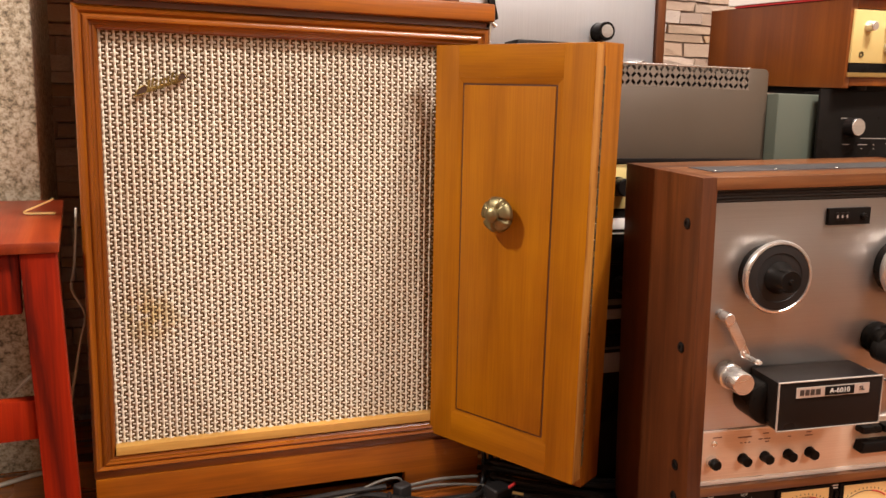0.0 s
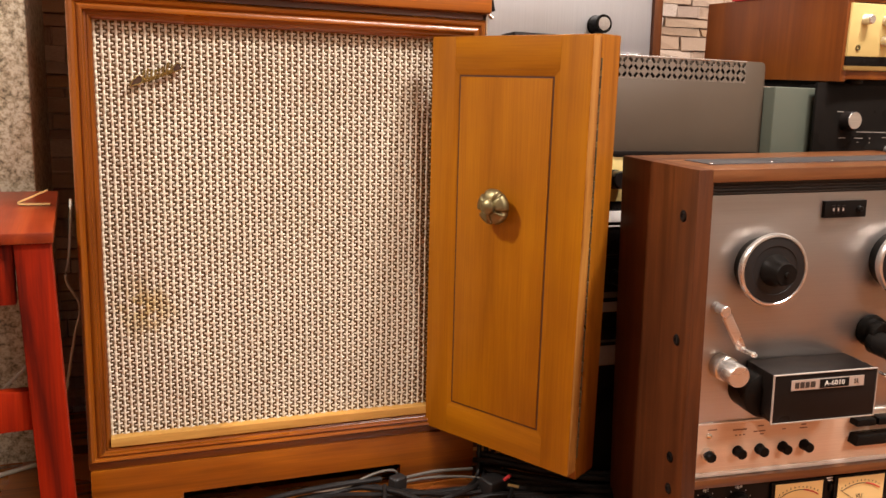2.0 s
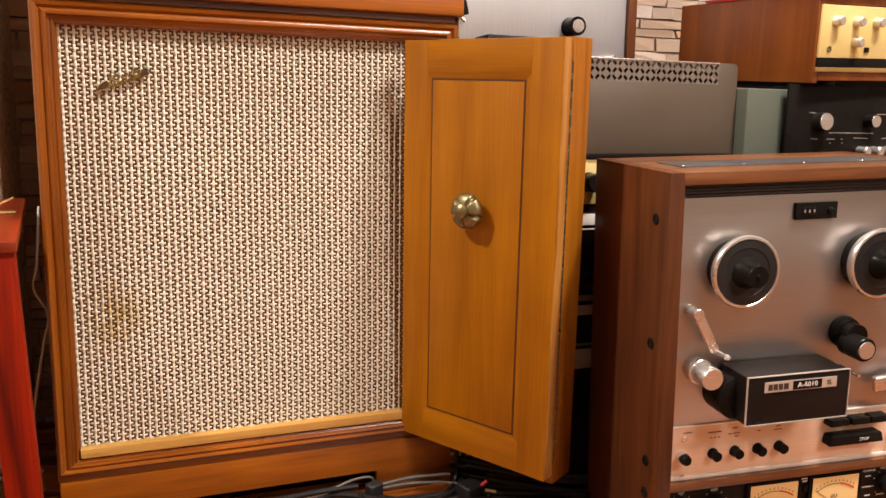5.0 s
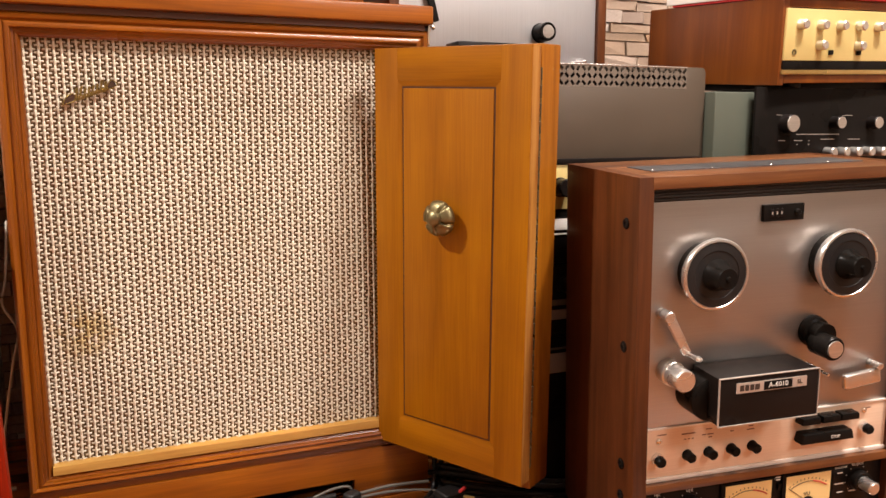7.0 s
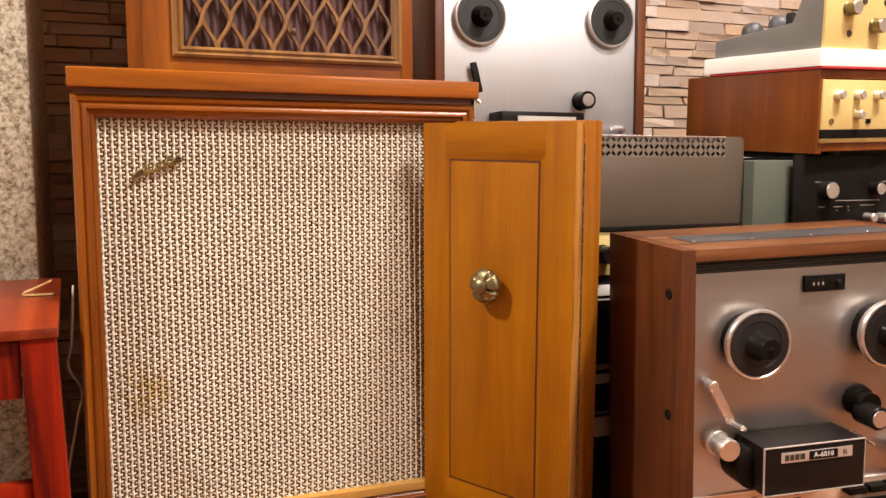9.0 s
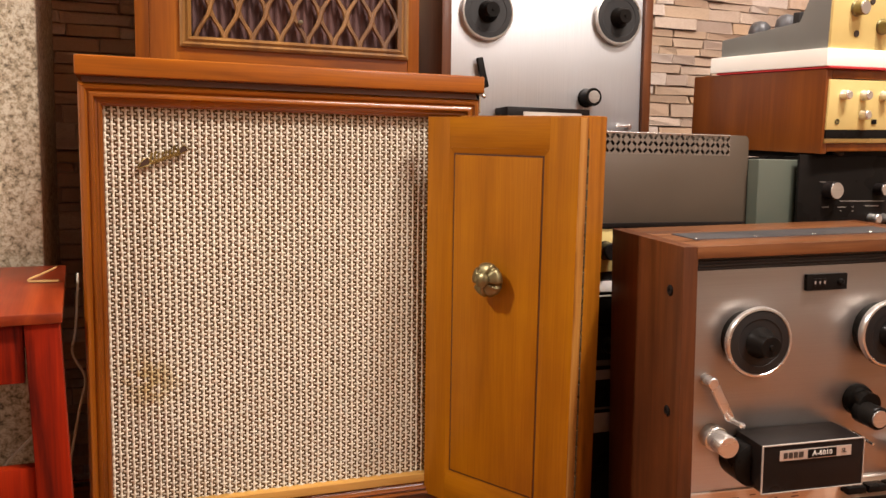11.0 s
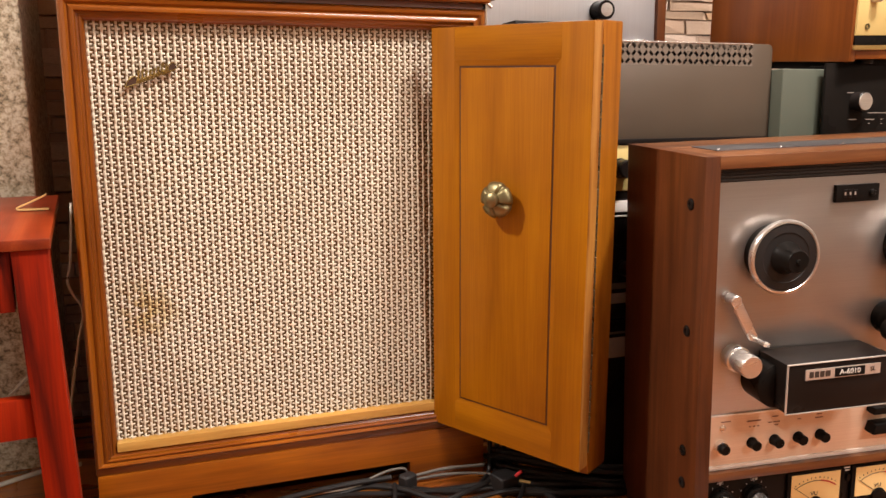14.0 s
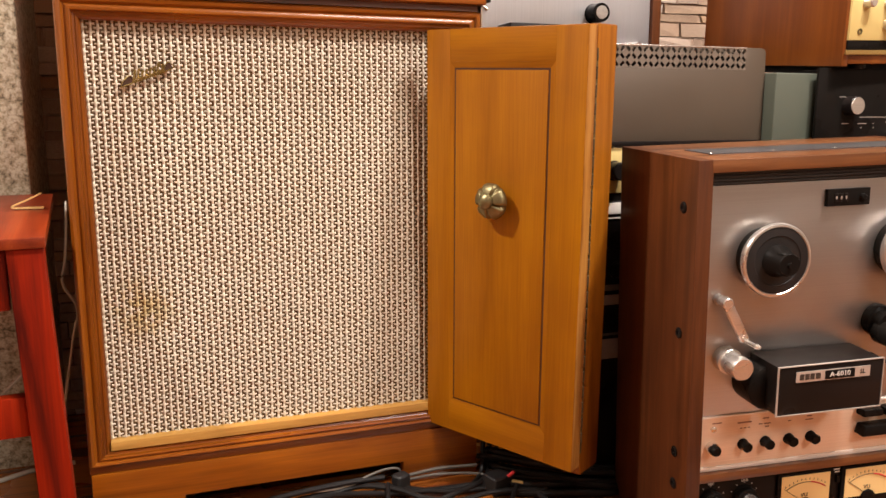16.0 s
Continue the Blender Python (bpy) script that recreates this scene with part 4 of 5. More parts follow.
part("bench_side", bm_box(1.22, 1.25, 0.01, 0.41, FLOOR, 0.58, 0.002), WALNUT, bench)

# stack below the taupe amplifier, lowest first
u1 = equipment("power_amplifier", 0.700, 1.06, 1.150, 1.36, FLOOR, 0.200, SATIN, "black power amplifier at the foot of the stack", "amplifier")
part("front_panel", bm_box(0, 0.36, 0, 0.0029, 0.004, 0.160, 0.001), BLACK, u1)
u2 = equipment("tuner", 0.700, 1.06, 1.150, 1.36, 0.200, 0.330, SATIN, "black tuner with pale horizontal strips", "tuner")
part("front_panel", bm_box(0, 0.36, 0, 0.0029, 0.003, 0.127, 0.001), BLACK, u2)
part("pale_strip", bm_box(0.0, 0.36, -0.002, -0.0002, 0.065, 0.099, 0.0006), PALEGREY, u2, "pale grey front strip")
part("trim_strip", bm_box(0.0, 0.36, -0.002, -0.0002, 0.105, 0.109, 0.0006), CABLEG, u2)
u3 = equipment("cassette_deck", 0.700, 1.06, 1.150, 1.36, 0.330, 0.452, SATIN, "black cassette deck with pale strips", "cassette deck")
part("front_panel", bm_box(0, 0.36, 0, 0.0029, 0.003, 0.119, 0.001), BLACK, u3)
part("pale_strip", bm_box(0.0, 0.36, -0.002, -0.0002, 0.027, 0.044, 0.0006), PALEGREY, u3, "pale grey front strip")
part("trim_strip", bm_box(0.0, 0.36, -0.002, -0.0002, 0.051, 0.061, 0.0006), CABLEG, u3)
knob_round(u3, 0.03, 0.085, 0.014, 0.012, 0.03, BLACK, SPUN, 0.0)
u4 = equipment("receiver", 0.700, 1.06, 1.150, 1.36, 0.452, 0.528, SATIN, "black receiver with a white front strip", "receiver")
part("front_panel", bm_box(0, 0.36, 0, 0.0029, 0.002, 0.074, 0.001), BLACK, u4)
part("white_strip", bm_box(0.0, 0.36, -0.003, -0.0002, 0.056, 0.0745, 0.0008), PAPER, u4, "white plastic strip")
part("trim_strip", bm_box(0.0, 0.36, -0.0025, -0.0002, 0.048, 0.0505, 0.0004), WHITEINK, u4)
u5 = equipment("preamplifier", 0.700, 1.04, 1.150, 1.36, 0.528, 0.616, SATIN, "gold-fronted preamplifier under the taupe amplifier", "preamplifier")
part("front_panel", bm_box(0, 0.34, 0, 0.0029, 0.014, 0.086, 0.001), GOLD, u5, "gold front panel")
for k in range(5):
    knob_round(u5, 0.018 + k * 0.07, 0.050, 0.016, 0.0145, 0.024, BLACK, SATIN, 0.0)

grey = thing("tube_amplifier", pose(0.700, 1.148, 0.616), "taupe enamelled amplifier cover with perforated top edge", "amplifier")
GW, GH, GD = 0.305, 0.160, 0.22
X_END, BAND, FOLD = GW - 0.040, 0.0360, 0.0260
part("base_plate", bm_box(0.002, GW - 0.003, -0.002, GD, 0, 0.008, 0.001), SATIN, grey)
outline = [(0, 0.008), (GW, 0.008), (GW, GH - 0.009), (GW - 0.0012, GH - 0.0045), (GW - 0.0045, GH - 0.0012), (GW - 0.009, GH), (X_END, GH), (X_END, GH - BAND), (0, GH - BAND)]
part("cover", bm_prism(outline, 0.002, GD, 0.0008), GREYPAINT, grey)
part("cover_top", bm_box(0.0, X_END, FOLD + 0.002, GD, GH - BAND, GH - 0.0006), GREYPAINT, grey)


def slotted_sheet(columns, width, rows, x0, place):
    """Sheet of cells, each with one slanted slot through it; the slant turns over from cell to cell."""
    verts, faces = [], []
    for i in range(columns):
        for r, (v0, v1) in enumerate(rows):
            flip = (i + r) % 2
            corners = [(0, 0), (1, 0), (1, 1), (0, 1)]
            slot = [(0.38, 0.06), (0.94, 0.62), (0.62, 0.94), (0.06, 0.38)]
            base = len(verts)
            for u, v in corners + slot:
                u = 1 - u if flip else u
                verts.append(place(x0 + (i + u) * width, v0 + (v1 - v0) * v))
            for f in ((0, 1, 4), (1, 5, 4), (1, 2, 5), (2, 6, 5), (2, 3, 6), (3, 7, 6), (3, 0, 7), (0, 4, 7)):
                faces.append([base + k for k in (f[::-1] if flip else f)])
    return verts, faces


N_CELLS = 25
CELL = X_END / N_CELLS
third = (BAND - 0.001) / 3
fv, ff = slotted_sheet(N_CELLS, CELL, [(GH - BAND + k * third, GH - BAND + (k + 1) * third) for k in range(3)], 0.0, lambda x, v: (x, 0.002, v))
tv, tf_ = slotted_sheet(N_CELLS, CELL, [(0.003, 0.003 + FOLD / 2), (0.003 + FOLD / 2, 0.003 + FOLD)], 0.0, lambda x, v: (x, v, GH))
me = bpy.data.meshes.new("perforated_band")
me.from_pydata(fv + tv, [], ff + [[k + len(fv) for k in f] for f in tf_])
me.materials.append(PERF)
band = new("perforated_band", me)
band.parent = grey
tagged(band, "band of slanted slots along the top edge", kind="stuff")
wall_ = band.modifiers.new("sheet", "SOLIDIFY")
wall_.thickness, wall_.offset = 0.0012, -1.0
# chrome rod stands in for the highlight along the enamel fold
part("fold", bm_rod((0.0, 0.0030, GH - 0.0010), (X_END, 0.0030, GH - 0.0010), 0.0015, None, 12), CHROME, grey, "fold with its highlight put in as bright metal")
part("dark_inside", bm_box(0.001, X_END - 0.001, 0.012, FOLD + 0.001, GH - BAND + 0.0005, GH - 0.008), SATIN, grey)

green = thing("power_supply", pose(1.0065, 1.124, 0.61), "plain grey-green metal power supply box", "power supply")
part("case", bm_box(0, 0.095, 0, 0.17, 0.0, 0.125, 0.003, 3), GREENPAINT, green)
gsup = thing("support_box", pose(1.06, 1.13, 0), "dark wooden box under the black amplifier", "box")
part("case", bm_box(0, 0.60, 0.01, 0.23, FLOOR, 0.600, 0.003), WALNUT, gsup)
part("top_board", bm_box(-0.07, 0.62, 0.0, 0.235, 0.600, 0.610, 0.002), WALNUT_X, gsup)

amp = thing("stereo_amplifier", pose(1.125, 1.108, 0.610), "black stereo amplifier with polished metal knobs", "amplifier")
part("case", bm_box(-0.020, 0.436, 0.006, 0.25, 0.006, 0.132, 0.002), BLACK, amp)
part("front_panel", bm_box(-0.044, 0.44, 0, 0.0055, 0.004, 0.134, 0.001), BLACK, amp)
for u, w, r in ((0.026, 0.071, 0.0160), (0.142, 0.073, 0.0120), (0.236, 0.073, 0.0120), (0.300, 0.073, 0.0155)):
    knob_round(amp, u, w, r * 1.02, r, 0.019, SATIN, SPUN, 0.0)
for u in (0.128, 0.160, 0.192, 0.224, 0.256, 0.288):
    knob_round(amp, u, 0.020, 0.0090, 0.0085, 0.020, SPUN, SPUN, 0.0)
for u, w, l in ((0.004, 0.086, 0.014), (0.052, 0.052, 0.106), (0.012, 0.041, 0.016), (0.048, 0.041, 0.020), (0.055, 0.034, 0.003), (0.082, 0.041, 0.004), (0.083, 0.034, 0.003), (0.112, 0.043, 0.034), (0.162, 0.086, 0.026), (0.180, 0.043, 0.03)):
    print_bar(amp, u, w, l, 0.0010, BADGE, -0.0002)
for u in (0.03, 0.41):
    for y in (0.03, 0.22):
        part("foot", bm_rod((u, y, 0), (u, y, 0.006), 0.012), RUBBER, amp)

# wooden integrated amplifier with champagne panel, tipped slightly on uneven feet
STACK = pose(1.104, 1.086, 0.7448, 3.5, -1.6, 2.0)
integ = thing("integrated_amplifier", STACK, "mahogany-cased integrated amplifier with champagne-gold panel", "amplifier")
IW, IH, ID = 0.41, 0.146, 0.345
part("case_side", bm_box(0, 0.014, 0.0, ID, 0, IH, 0.002), MAHOGANY, integ)
part("case_side", bm_box(IW - 0.014, IW, 0.0, ID, 0, IH, 0.002), MAHOGANY, integ)
part("case_top", bm_box(0.014, IW - 0.014, 0.0, ID, IH - 0.016, IH, 0.0015), MAHOGANY, integ)
part("case_bottom", bm_box(0.014, IW - 0.014, 0.0, ID, 0.004, 0.018, 0.0015), MAHOGANY, integ)
part("case_back", bm_box(0.014, IW - 0.014, ID - 0.01, ID, 0.018, IH - 0.016), SATIN, integ)
part("bottom_plate", bm_box(0.012, IW - 0.012, 0.035, ID - 0.02, -0.0125, 0.0035, 0.001), SATIN, integ, "black chassis box under the case")
for u, v in ((0.070, 0.030), (0.34, 0.030), (0.070, 0.17), (0.34, 0.17)):
    part("foot", bm_rod((u, v, 0.004), (u, v, -0.0008 - 0.027 * u - 0.058 * v), 0.013, None, 16), RUBBER, integ)
part("front_panel", bm_box(0.006, IW - 0.006, -0.004, 0.004, 0.042, 0.128, 0.001), GOLD, integ, "champagne-gold front panel")
part("dark_band", bm_box(0.006, IW - 0.006, -0.003, 0.004, 0.027, 0.0415, 0.0006), BLACK, integ, "black glossy band")
part("gold_trim", bm_box(0.004, IW - 0.004, -0.004, 0.004, 0.0185, 0.0265, 0.001), GOLDTRIM, integ, "thin gold trim strip")
for k in range(8):
    knob_round(integ, 0.038 + k * 0.0475, 0.102, 0.0090, 0.0080, 0.014, SPUN, CHROME, -0.004)
for u in (0.087, 0.182, 0.277, 0.372):
    knob_round(integ, u, 0.068, 0.0090, 0.0080, 0.014, SPUN, CHROME, -0.004)
for u in (0.110, 0.180 - 0.0, 0.300):
    part("slide_switch", bm_box(u, u + 0.011, -0.0065, -0.0042, 0.052, 0.0605, 0.0008), BLACK, integ)
part("jack", bm_lathe([(0.002, 0), (0.002, 0.001), (0.005, 0.0015), (0.005, 0)], (0.028, -0.004, 0.056), (0, -1, 0), 16), BRONZE, integ)
# folded red cloth and white sheet between the two amplifiers
red = thing("red_cloth", STACK @ Matrix.Translation((0, 0, 0.1463)), "folded red cloth lying on the wooden amplifier", "cloth")
white = thing("white_sheet", STACK @ Matrix.Translation((0, 0, 0.1505)), "thick folded white sheet lying on the red cloth", "sheet")
for ob, name, y0, y1, z1, mt, over in ((red, "cloth", -0.008, 0.275, 0.0042, REDCLOTH, 0.003), (white, "sheet", -0.004, 0.290, 0.0300, PAPER, 0.006)):
    bm = bm_box(-over, IW + over, y0, y1, 0.0, z1, 0.0015)
    bmesh.ops.subdivide_edges(bm, edges=[e for e in bm.edges if e.calc_length() > 0.1], cuts=14, use_grid_fill=True)
    for v in bm.verts:
        s = noise.noise(v.co * 30) * 0.5 + noise.noise(v.co * 90) * 0.2
        v.co.x += 0.0025 * s
        v.co.y += 0.0025 * s
        if v.co.z > z1 * 0.5:
            v.co.z += 0.0012 * s
    part(name, bm, mt, ob, "", 50)
valve = thing("valve_amplifier", STACK @ Matrix.Translation((0.006, 0.004, 0.1810)), "grey valve amplifier with gold front panel on the white sheet", "amplifier")
VW = 0.36
bm = bmesh.new()
side = [(0.004, 0.0), (0.004, 0.155), (0.020, 0.155), (0.072, 0.050), (0.270, 0.034), (0.270, 0.0)]
left_ = [bm.verts.new((0.0, y, z)) for y, z in side]
right_ = [bm.verts.new((VW, y, z)) for y, z in side]
bm.faces.new(left_)
bm.faces.new(right_[::-1])
for i in range(len(side)):
    bm.faces.new((left_[i], left_[(i + 1) % 6], right_[(i + 1) % 6], right_[i]))
bmesh.ops.recalc_face_normals(bm, faces=bm.faces[:])
bmesh.ops.bevel(bm, geom=bm.edges[:], offset=0.002, segments=2, profile=0.6, affect="EDGES")
part("chassis", bm, GREYMETAL, valve)
part("front_panel", bm_box(-0.001, VW + 0.001, -0.002, 0.0035, 0.0, 0.157, 0.001), GOLD, valve, "gold front panel")
knob_round(valve, 0.052, 0.068, 0.014, 0.0125, 0.019, BRONZE, SPUN, -0.002)
knob_round(valve, 0.115, 0.040, 0.014, 0.0125, 0.019, BRONZE, SPUN, -0.002)
for u, w in ((0.056, 0.026), (0.088, 0.082), (0.140, 0.082)):
    part("panel_hole", bm_lathe([(0, 0), (0.006, 0), (0.0055, 0.0015), (0, 0.0015)], (u, -0.002, w), (0, -1, 0), 16), INK, valve)
for u, v, r in ((0.030, 0.200, 0.021), (0.032, 0.135, 0.020)):
    tf = part("valve_cap", bm_lathe([(r, 0), (r, 0.010), (r * 0.9, 0.020), (r * 0.55, 0.028), (0, 0.031)], (u, v, 0.036 if v > 0.17 else 0.042), (0, 0, 1), 28), BLUEGREY, valve, "round metal can")
    part("can_ring", bm_lathe([(r + 0.002, 0), (r + 0.002, 0.005), (r, 0.006)], (u, v, 0.036 if v > 0.17 else 0.042), (0, 0, 1), 28), CHROME, tf)
part("terminal", bm_box(0.010, 0.045, 0.082, 0.098, 0.045, 0.070, 0.002), RUBBER, valve)

# ---- second tape deck ----
deck2 = thing("tape_recorder", pose(0.545, 1.500, 0.61), "reel tape recorder with bright silver front in a dark wooden case", "tape recorder")
RW, RH = 0.482, 0.530
part("side_board", bm_box(0, 0.020, -0.010, 0.22, 0, RH, 0.0015), WALNUT, deck2)
part("side_board", bm_box(RW - 0.020, RW, -0.010, 0.22, 0, RH, 0.0015), WALNUT, deck2)
part("top_board", bm_box(0.020, RW - 0.020, -0.010, 0.22, RH - 0.018, RH, 0.0015), WALNUT_X, deck2)
part("bottom_board", bm_box(0.020, RW - 0.020, -0.010, 0.22, 0, 0.02, 0.0015), WALNUT_X, deck2)
part("back_panel", bm_box(0.020, RW - 0.020, 0.21, 0.22, 0.02, RH - 0.018), SATIN, deck2)
part("dark_strip", bm_box(0.020, RW - 0.020, 0.004, 0.012, RH - 0.042, RH - 0.018), FOAM, deck2)
part("face_plate", bm_box(0.020, RW - 0.020, 0.0, 0.012, 0.180, RH - 0.042, 0.001), SILVER, deck2, "bright silver face plate")
part("lower_plate", bm_box(0.020, RW - 0.020, -0.002, 0.012, 0.020, 0.178, 0.001), SATIN, deck2)
reel_table(deck2, 0.096, 0.414, 0.0, 0.056)
reel_table(deck2, 0.396, 0.424, 0.0, 0.056)
fk = knob_round(deck2, 0.329, 0.255, 0.020, 0.0185, 0.034, BLACK, None, 0.0, "function_knob")
part("knob_cap", bm_lathe([(0.0130, 0.0338), (0.0128, 0.0350), (0.0045, 0.0352), (0.004, 0.0346), (0, 0.0346)], (0.329, 0.0, 0.255), (0, -1, 0), 36), SPUN, fk, "bright turned metal cap")
part("name_cover", bm_box(0.120, 0.305, -0.060, 0.002, 0.190, 0.226, 0.002), SATIN, deck2, "black head cover")
part("name_strip", bm_box(0.155, 0.285, -0.0612, -0.0602, 0.203, 0.217), BADGE, deck2)
arm3 = part("tension_arm", bm_moved(bm_box(-0.007, 0.007, -0.004, 0.004, -0.055, 0.006, 0.003), Matrix.Translation((0.080, -0.012, 0.318)) @ pose(0, 0, 0, 0, -14, 0)), BLACK, deck2)
part("guide_pin", bm_rod((0.068, 0.0, 0.268), (0.070, -0.035, 0.262), 0.004), CHROME, arm3)
part("lever", bm_join(bm_rod((0.430, 0.0, 0.197), (0.430, -0.014, 0.197), 0.006), bm_box(0.395, 0.432, -0.015, -0.010, 0.1945, 0.1995, 0.001)), CHROME, deck2)

# ---- cables ----
def cable(points, r, material, label):
    c = bm_tube([(x, y, max(z, FLOOR + r + 0.0005)) for x, y, z in points], r * 0.82, 10, 8)
    return tagged(part("cable", c, material), label, "cable", "cables on the floor" if "lying" in label else "")


BK, GR, WH = "black rubber cable lying on the floor", "grey cable lying on the floor", "thin white wire lying on the floor"
cable([(0.158, 1.228, 0.042), (0.212, 1.252, 0.046), (0.268, 1.252, 0.052), (0.321, 1.252, 0.056), (0.374, 1.215, 0.058), (0.410, 1.181, 0.052), (0.460, 1.162, 0.046)], 0.0062, CABLEB, BK)
cable([(0.136, 1.212, 0.042), (0.168, 1.235, 0.044), (0.228, 1.252, 0.046), (0.298, 1.242, 0.050), (0.367, 1.221, 0.050), (0.438, 1.206, 0.052), (0.512, 1.194, 0.055), (0.592, 1.170, 0.055)], 0.006, CABLEB, BK)
cable([(0.198, 1.185, 0.042), (0.250, 1.188, 0.044), (0.321, 1.191, 0.048), (0.390, 1.177, 0.050), (0.459, 1.159, 0.052), (0.527, 1.161, 0.055), (0.607, 1.139, 0.055)], 0.005, CABLEB, BK)
cable([(0.265, 1.140, 0.042), (0.330, 1.157, 0.046), (0.394, 1.161, 0.050), (0.467, 1.179, 0.056), (0.525, 1.200, 0.060)], 0.0055, CABLEB, BK)
cable([(0.562, 1.161, 0.060), (0.533, 1.130, 0.046), (0.480, 1.097, 0.042), (0.426, 1.076, 0.042)], 0.005, CABLEB, BK)
cable([(0.591, 1.138, 0.050), (0.596, 1.096, 0.042), (0.567, 1.059, 0.042), (0.522, 1.039, 0.042)], 0.0055, CABLEB, BK)
cable([(0.359, 1.230, 0.064), (0.348, 1.181, 0.050), (0.361, 1.148, 0.042), (0.377, 1.098, 0.042)], 0.0045, CABLEB, BK)
cable([(0.104, 1.252, 0.050), (0.157, 1.252, 0.056), (0.220, 1.252, 0.062), (0.291, 1.252, 0.066), (0.359, 1.252, 0.066)], 0.006, CABLEB, BK)
cable([(0.516, 1.203, 0.060), (0.603, 1.152, 0.058), (0.724, 1.133, 0.055), (0.827, 1.162, 0.050)], 0.0085, CABLEB, BK)
cable([(0.523, 1.174, 0.050), (0.605, 1.136, 0.048), (0.705, 1.103, 0.048), (0.793, 1.114, 0.046)], 0.008, CABLEB, BK)
cable([(0.566, 1.179, 0.066), (0.649, 1.140, 0.062), (0.707, 1.106, 0.060), (0.801, 1.125, 0.050)], 0.007, CABLEB, BK)
# cable bundle, thickened with added black cables to darken the shaded gap
for k in range(9):
    a = k * 2.4
    dy, dz = 0.016 * math.cos(a), 0.022 + 0.020 * math.sin(a)
    cable([(0.530 + 0.005 * k, 1.262 + dy, 0.050 + dz * 0.8), (0.548, 1.222 + dy, 0.056 + dz), (0.612, 1.170 + dy, 0.054 + dz), (0.700, 1.128 + dy * 0.8, 0.050 + dz * 0.8), (0.800, 1.120 + dy * 0.6, 0.048 + dz * 0.7)], 0.0058, CABLEB, BK)
for k in range(5):
    x = 0.548 + 0.013 * k
    cable([(x, 1.285 - 0.004 * k, 0.30), (x + 0.004, 1.272, 0.20), (x - 0.006, 1.262, 0.12), (x - 0.018, 1.236, 0.060), (x - 0.05, 1.205, 0.050)], 0.0052, CABLEB, "black cable hanging behind the speaker door")
cable([(0.105, 1.252, 0.050), (0.095, 1.252, 0.046), (0.100, 1.252, 0.044), (0.139, 1.203, 0.042)], 0.0062, CABLEB, BK)
cable([(0.120, 1.252, 0.046), (0.148, 1.252, 0.052), (0.177, 1.252, 0.058)], 0.0045, CABLEG, GR)
cable([(0.216, 1.252, 0.062), (0.270, 1.252, 0.058), (0.309, 1.252, 0.062)], 0.0022, CABLEW, WH)
cable([(0.312, 1.252, 0.066), (0.353, 1.252, 0.078), (0.381, 1.252, 0.078), (0.389, 1.252, 0.066)], 0.0025, CABLEG, GR)
cable([(0.400, 1.252, 0.062), (0.457, 1.252, 0.066), (0.523, 1.243, 0.066)], 0.0034, CABLEG, GR)
cable([(0.382, 1.240, 0.060), (0.453, 1.247, 0.058), (0.518, 1.231, 0.056), (0.546, 1.202, 0.055)], 0.0030, CABLEG, GR)
cable([(0.343, 1.252, 0.055), (0.387, 1.226, 0.053), (0.454, 1.197, 0.050), (0.520, 1.188, 0.050)], 0.0055, CABLEB, BK)
cable([(-0.120, 1.52, 0.52), (-0.118, 1.42, 0.44), (-0.122, 1.40, 0.403), (-0.104, 1.40, 0.36), (-0.114, 1.40, 0.31), (-0.135, 1.42, 0.2), (-0.16, 1.45, 0.04)], 0.0026, CABLEW, "thin pale wire hanging beside the loudspeaker")
cable([(-0.160, 1.50, 0.290), (-0.178, 1.50, 0.262), (-0.197, 1.50, 0.241), (-0.225, 1.50, 0.213), (-0.247, 1.505, 0.187), (-0.29, 1.51, 0.11), (-0.33, 1.50, 0.04)], 0.0036, CABLEW, "pale wire hanging under the red table")
cable([(-0.14, 1.535, 0.04), (-0.203, 1.525, 0.04), (-0.261, 1.495, 0.04), (-0.34, 1.46, 0.04), (-0.46, 1.45, 0.04)], 0.0048, CABLEW, WH)
plug = thing("cable_connector", pose(0.383, 1.235, FLOOR), "black cable connector block among the floor cables", "connector")
part("housing", bm_moved(bm_box(-0.014, 0.014, -0.011, 0.011, 0.0, 0.034, 0.007, 3), pose(0, 0, 0, 0, 0, 25)), RUBBER, plug)
plug2 = thing("power_adapter", pose(0.539, 1.185, FLOOR), "black power adapter lying among the floor cables", "adapter")
part("housing", bm_moved(bm_box(-0.022, 0.022, -0.018, 0.018, 0.0, 0.032, 0.006, 3), pose(0, 0, 0, 0, 0, 15)), RUBBER, plug2)
for k in range(2):
    part("contact", bm_rod((0.018, -0.014 + 0.010 * k, 0.022), (0.034, -0.024 + 0.010 * k, 0.020), 0.003, None, 10), GOLDTRIM, plug2)
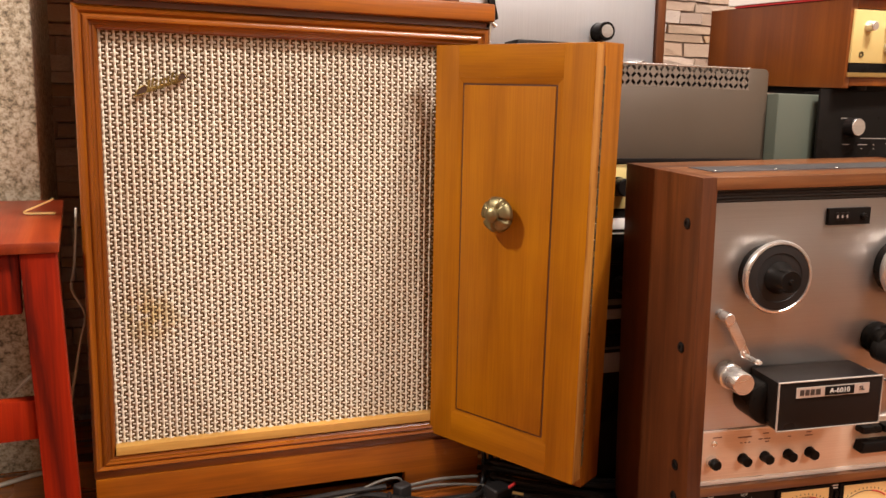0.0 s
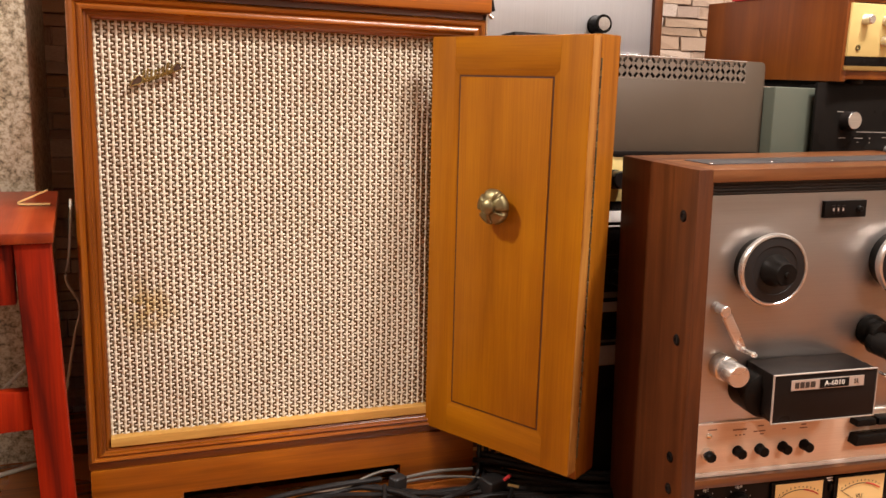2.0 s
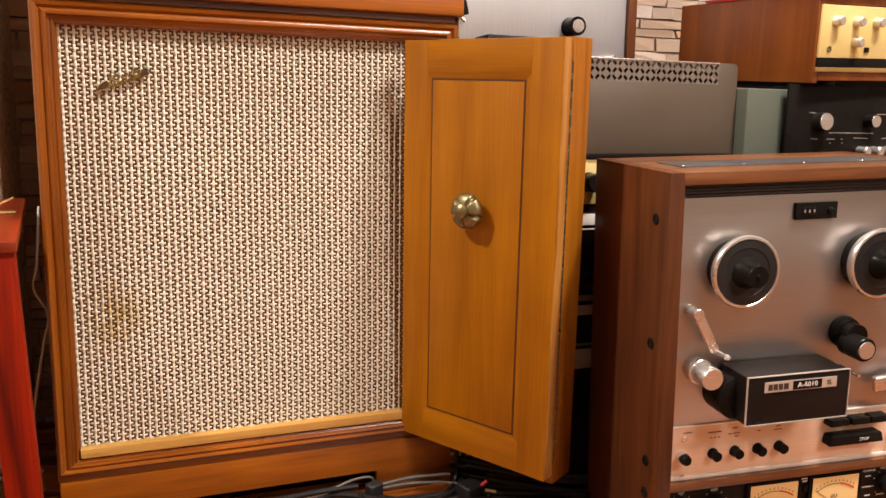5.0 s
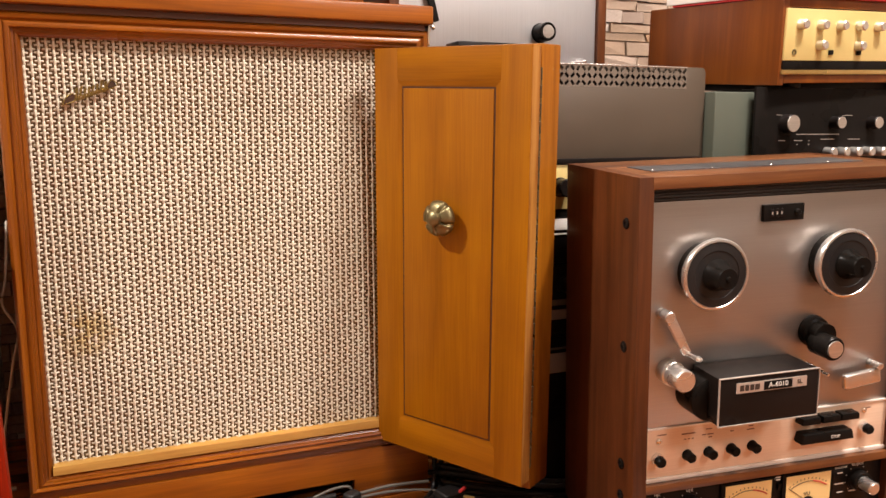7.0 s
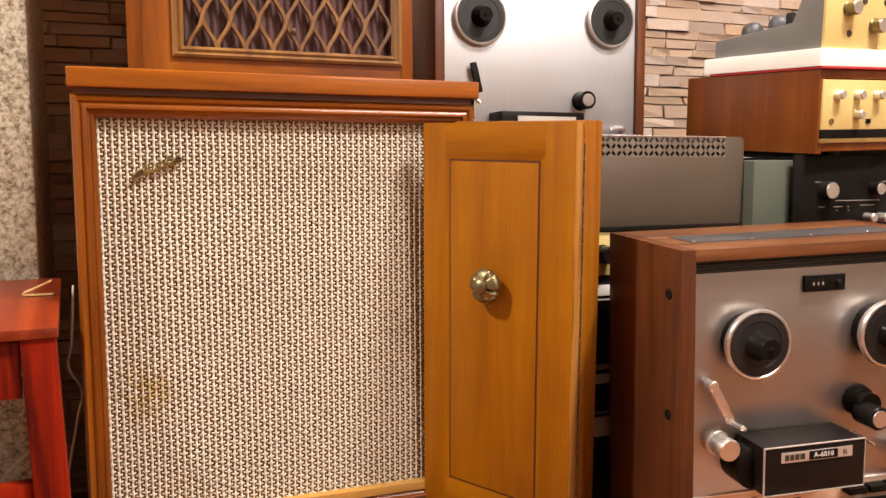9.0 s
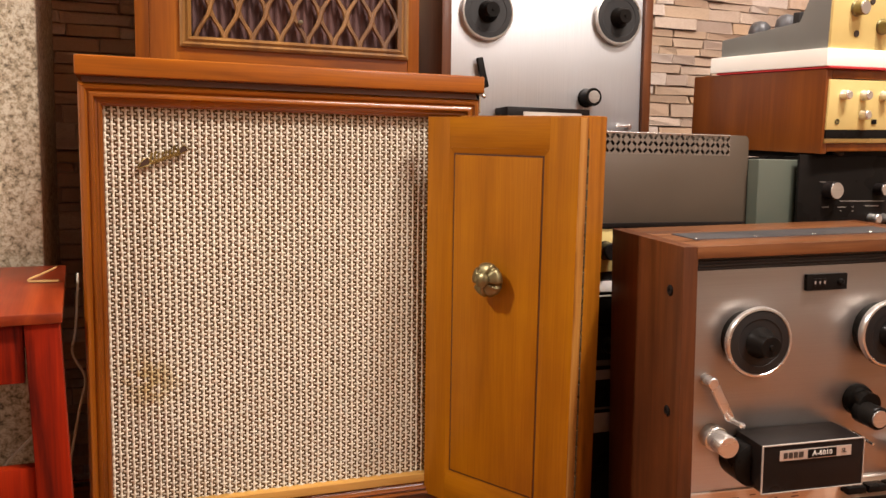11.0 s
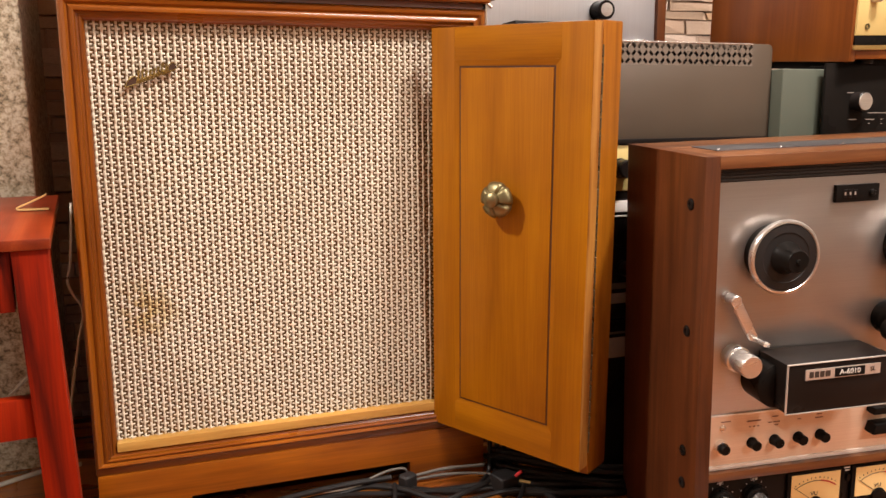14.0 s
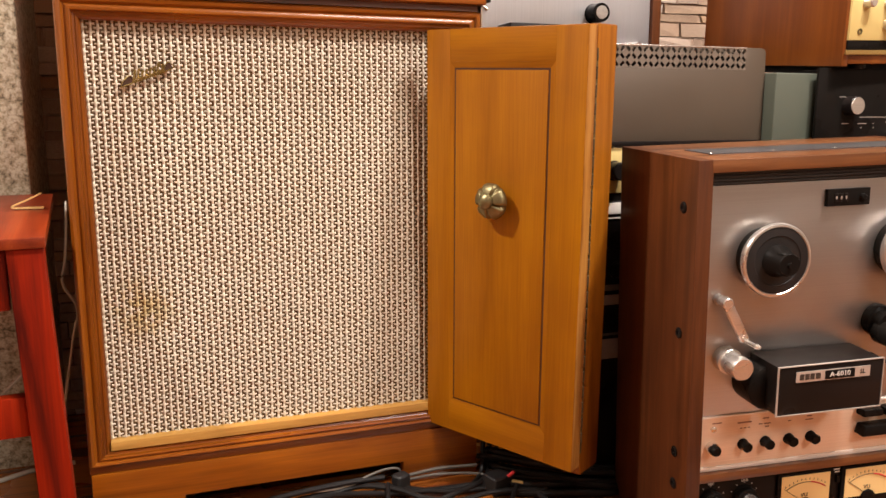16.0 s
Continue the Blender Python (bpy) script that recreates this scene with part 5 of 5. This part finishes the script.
part("red_sleeve", bm_rod((0.012, -0.012, 0.030), (0.020, -0.018, 0.040), 0.003, None, 10), REDCLOTH, plug2)

# ---- stones of the back wall ----
STONE_MESHES = []
for k in range(10):
    bm = bm_box(0, 1, 0, 1, 0, 1)
    bmesh.ops.bevel(bm, geom=[e for e in bm.edges if max(v.co.y for v in e.verts) < 0.01], offset=0.05, segments=1, affect="EDGES")
    for v in bm.verts:
        if v.co.y < 0.5:
            v.co += Vector((random.uniform(-0.02, 0.02), random.uniform(-0.1, 0.25), random.uniform(-0.05, 0.05)))
    me = bpy.data.meshes.new("stone")
    bm.to_mesh(me)
    bm.free()
    me.materials.append(STONE)
    STONE_MESHES.append(me)
rest = []
z = 0.004
while z < 1.62:
    h = random.choice((0.020, 0.025, 0.031, 0.037))
    x = -0.42 - random.uniform(0, 0.08)
    while x < 2.30:
        l = random.uniform(0.055, 0.16)
        seen = (x + l > -0.28 and x < 0.0 and z > 0.40 and z < 1.25) or (x + l > 1.02 and x < 1.64 and z > 0.72 and z < 1.28)
        depth = random.uniform(0.022, 0.031)
        if seen:
            ob = new("stone", random.choice(STONE_MESHES))
            ob.parent = wall_back
            ob.matrix_basis = Matrix.LocRotScale((x, 1.83 - depth, z), None, (l - 0.002, depth, h - 0.002))
        else:
            rest.append((x, l, depth, z, h))
        x += l
    z += h
verts, faces = [], []
for x, l, d, z, h in rest:
    b = len(verts)
    for dx, dy, dz in ((0, 0, 0), (1, 0, 0), (1, 1, 0), (0, 1, 0), (0, 0, 1), (1, 0, 1), (1, 1, 1), (0, 1, 1)):
        verts.append((x + dx * (l - 0.003), 1.83 - d * (1 - dy), z + dz * (h - 0.003)))
    faces += [(b, b + 1, b + 5, b + 4), (b + 1, b + 2, b + 6, b + 5), (b + 3, b, b + 4, b + 7), (b + 4, b + 5, b + 6, b + 7), (b, b + 3, b + 2, b + 1)]
me = bpy.data.meshes.new("stonework")
me.from_pydata(verts, [], faces)
me.materials.append(STONE)
rest_ob = new("stonework", me)
rest_ob.parent = wall_back
tagged(rest_ob, "rows of split ledgestone", kind="stuff")
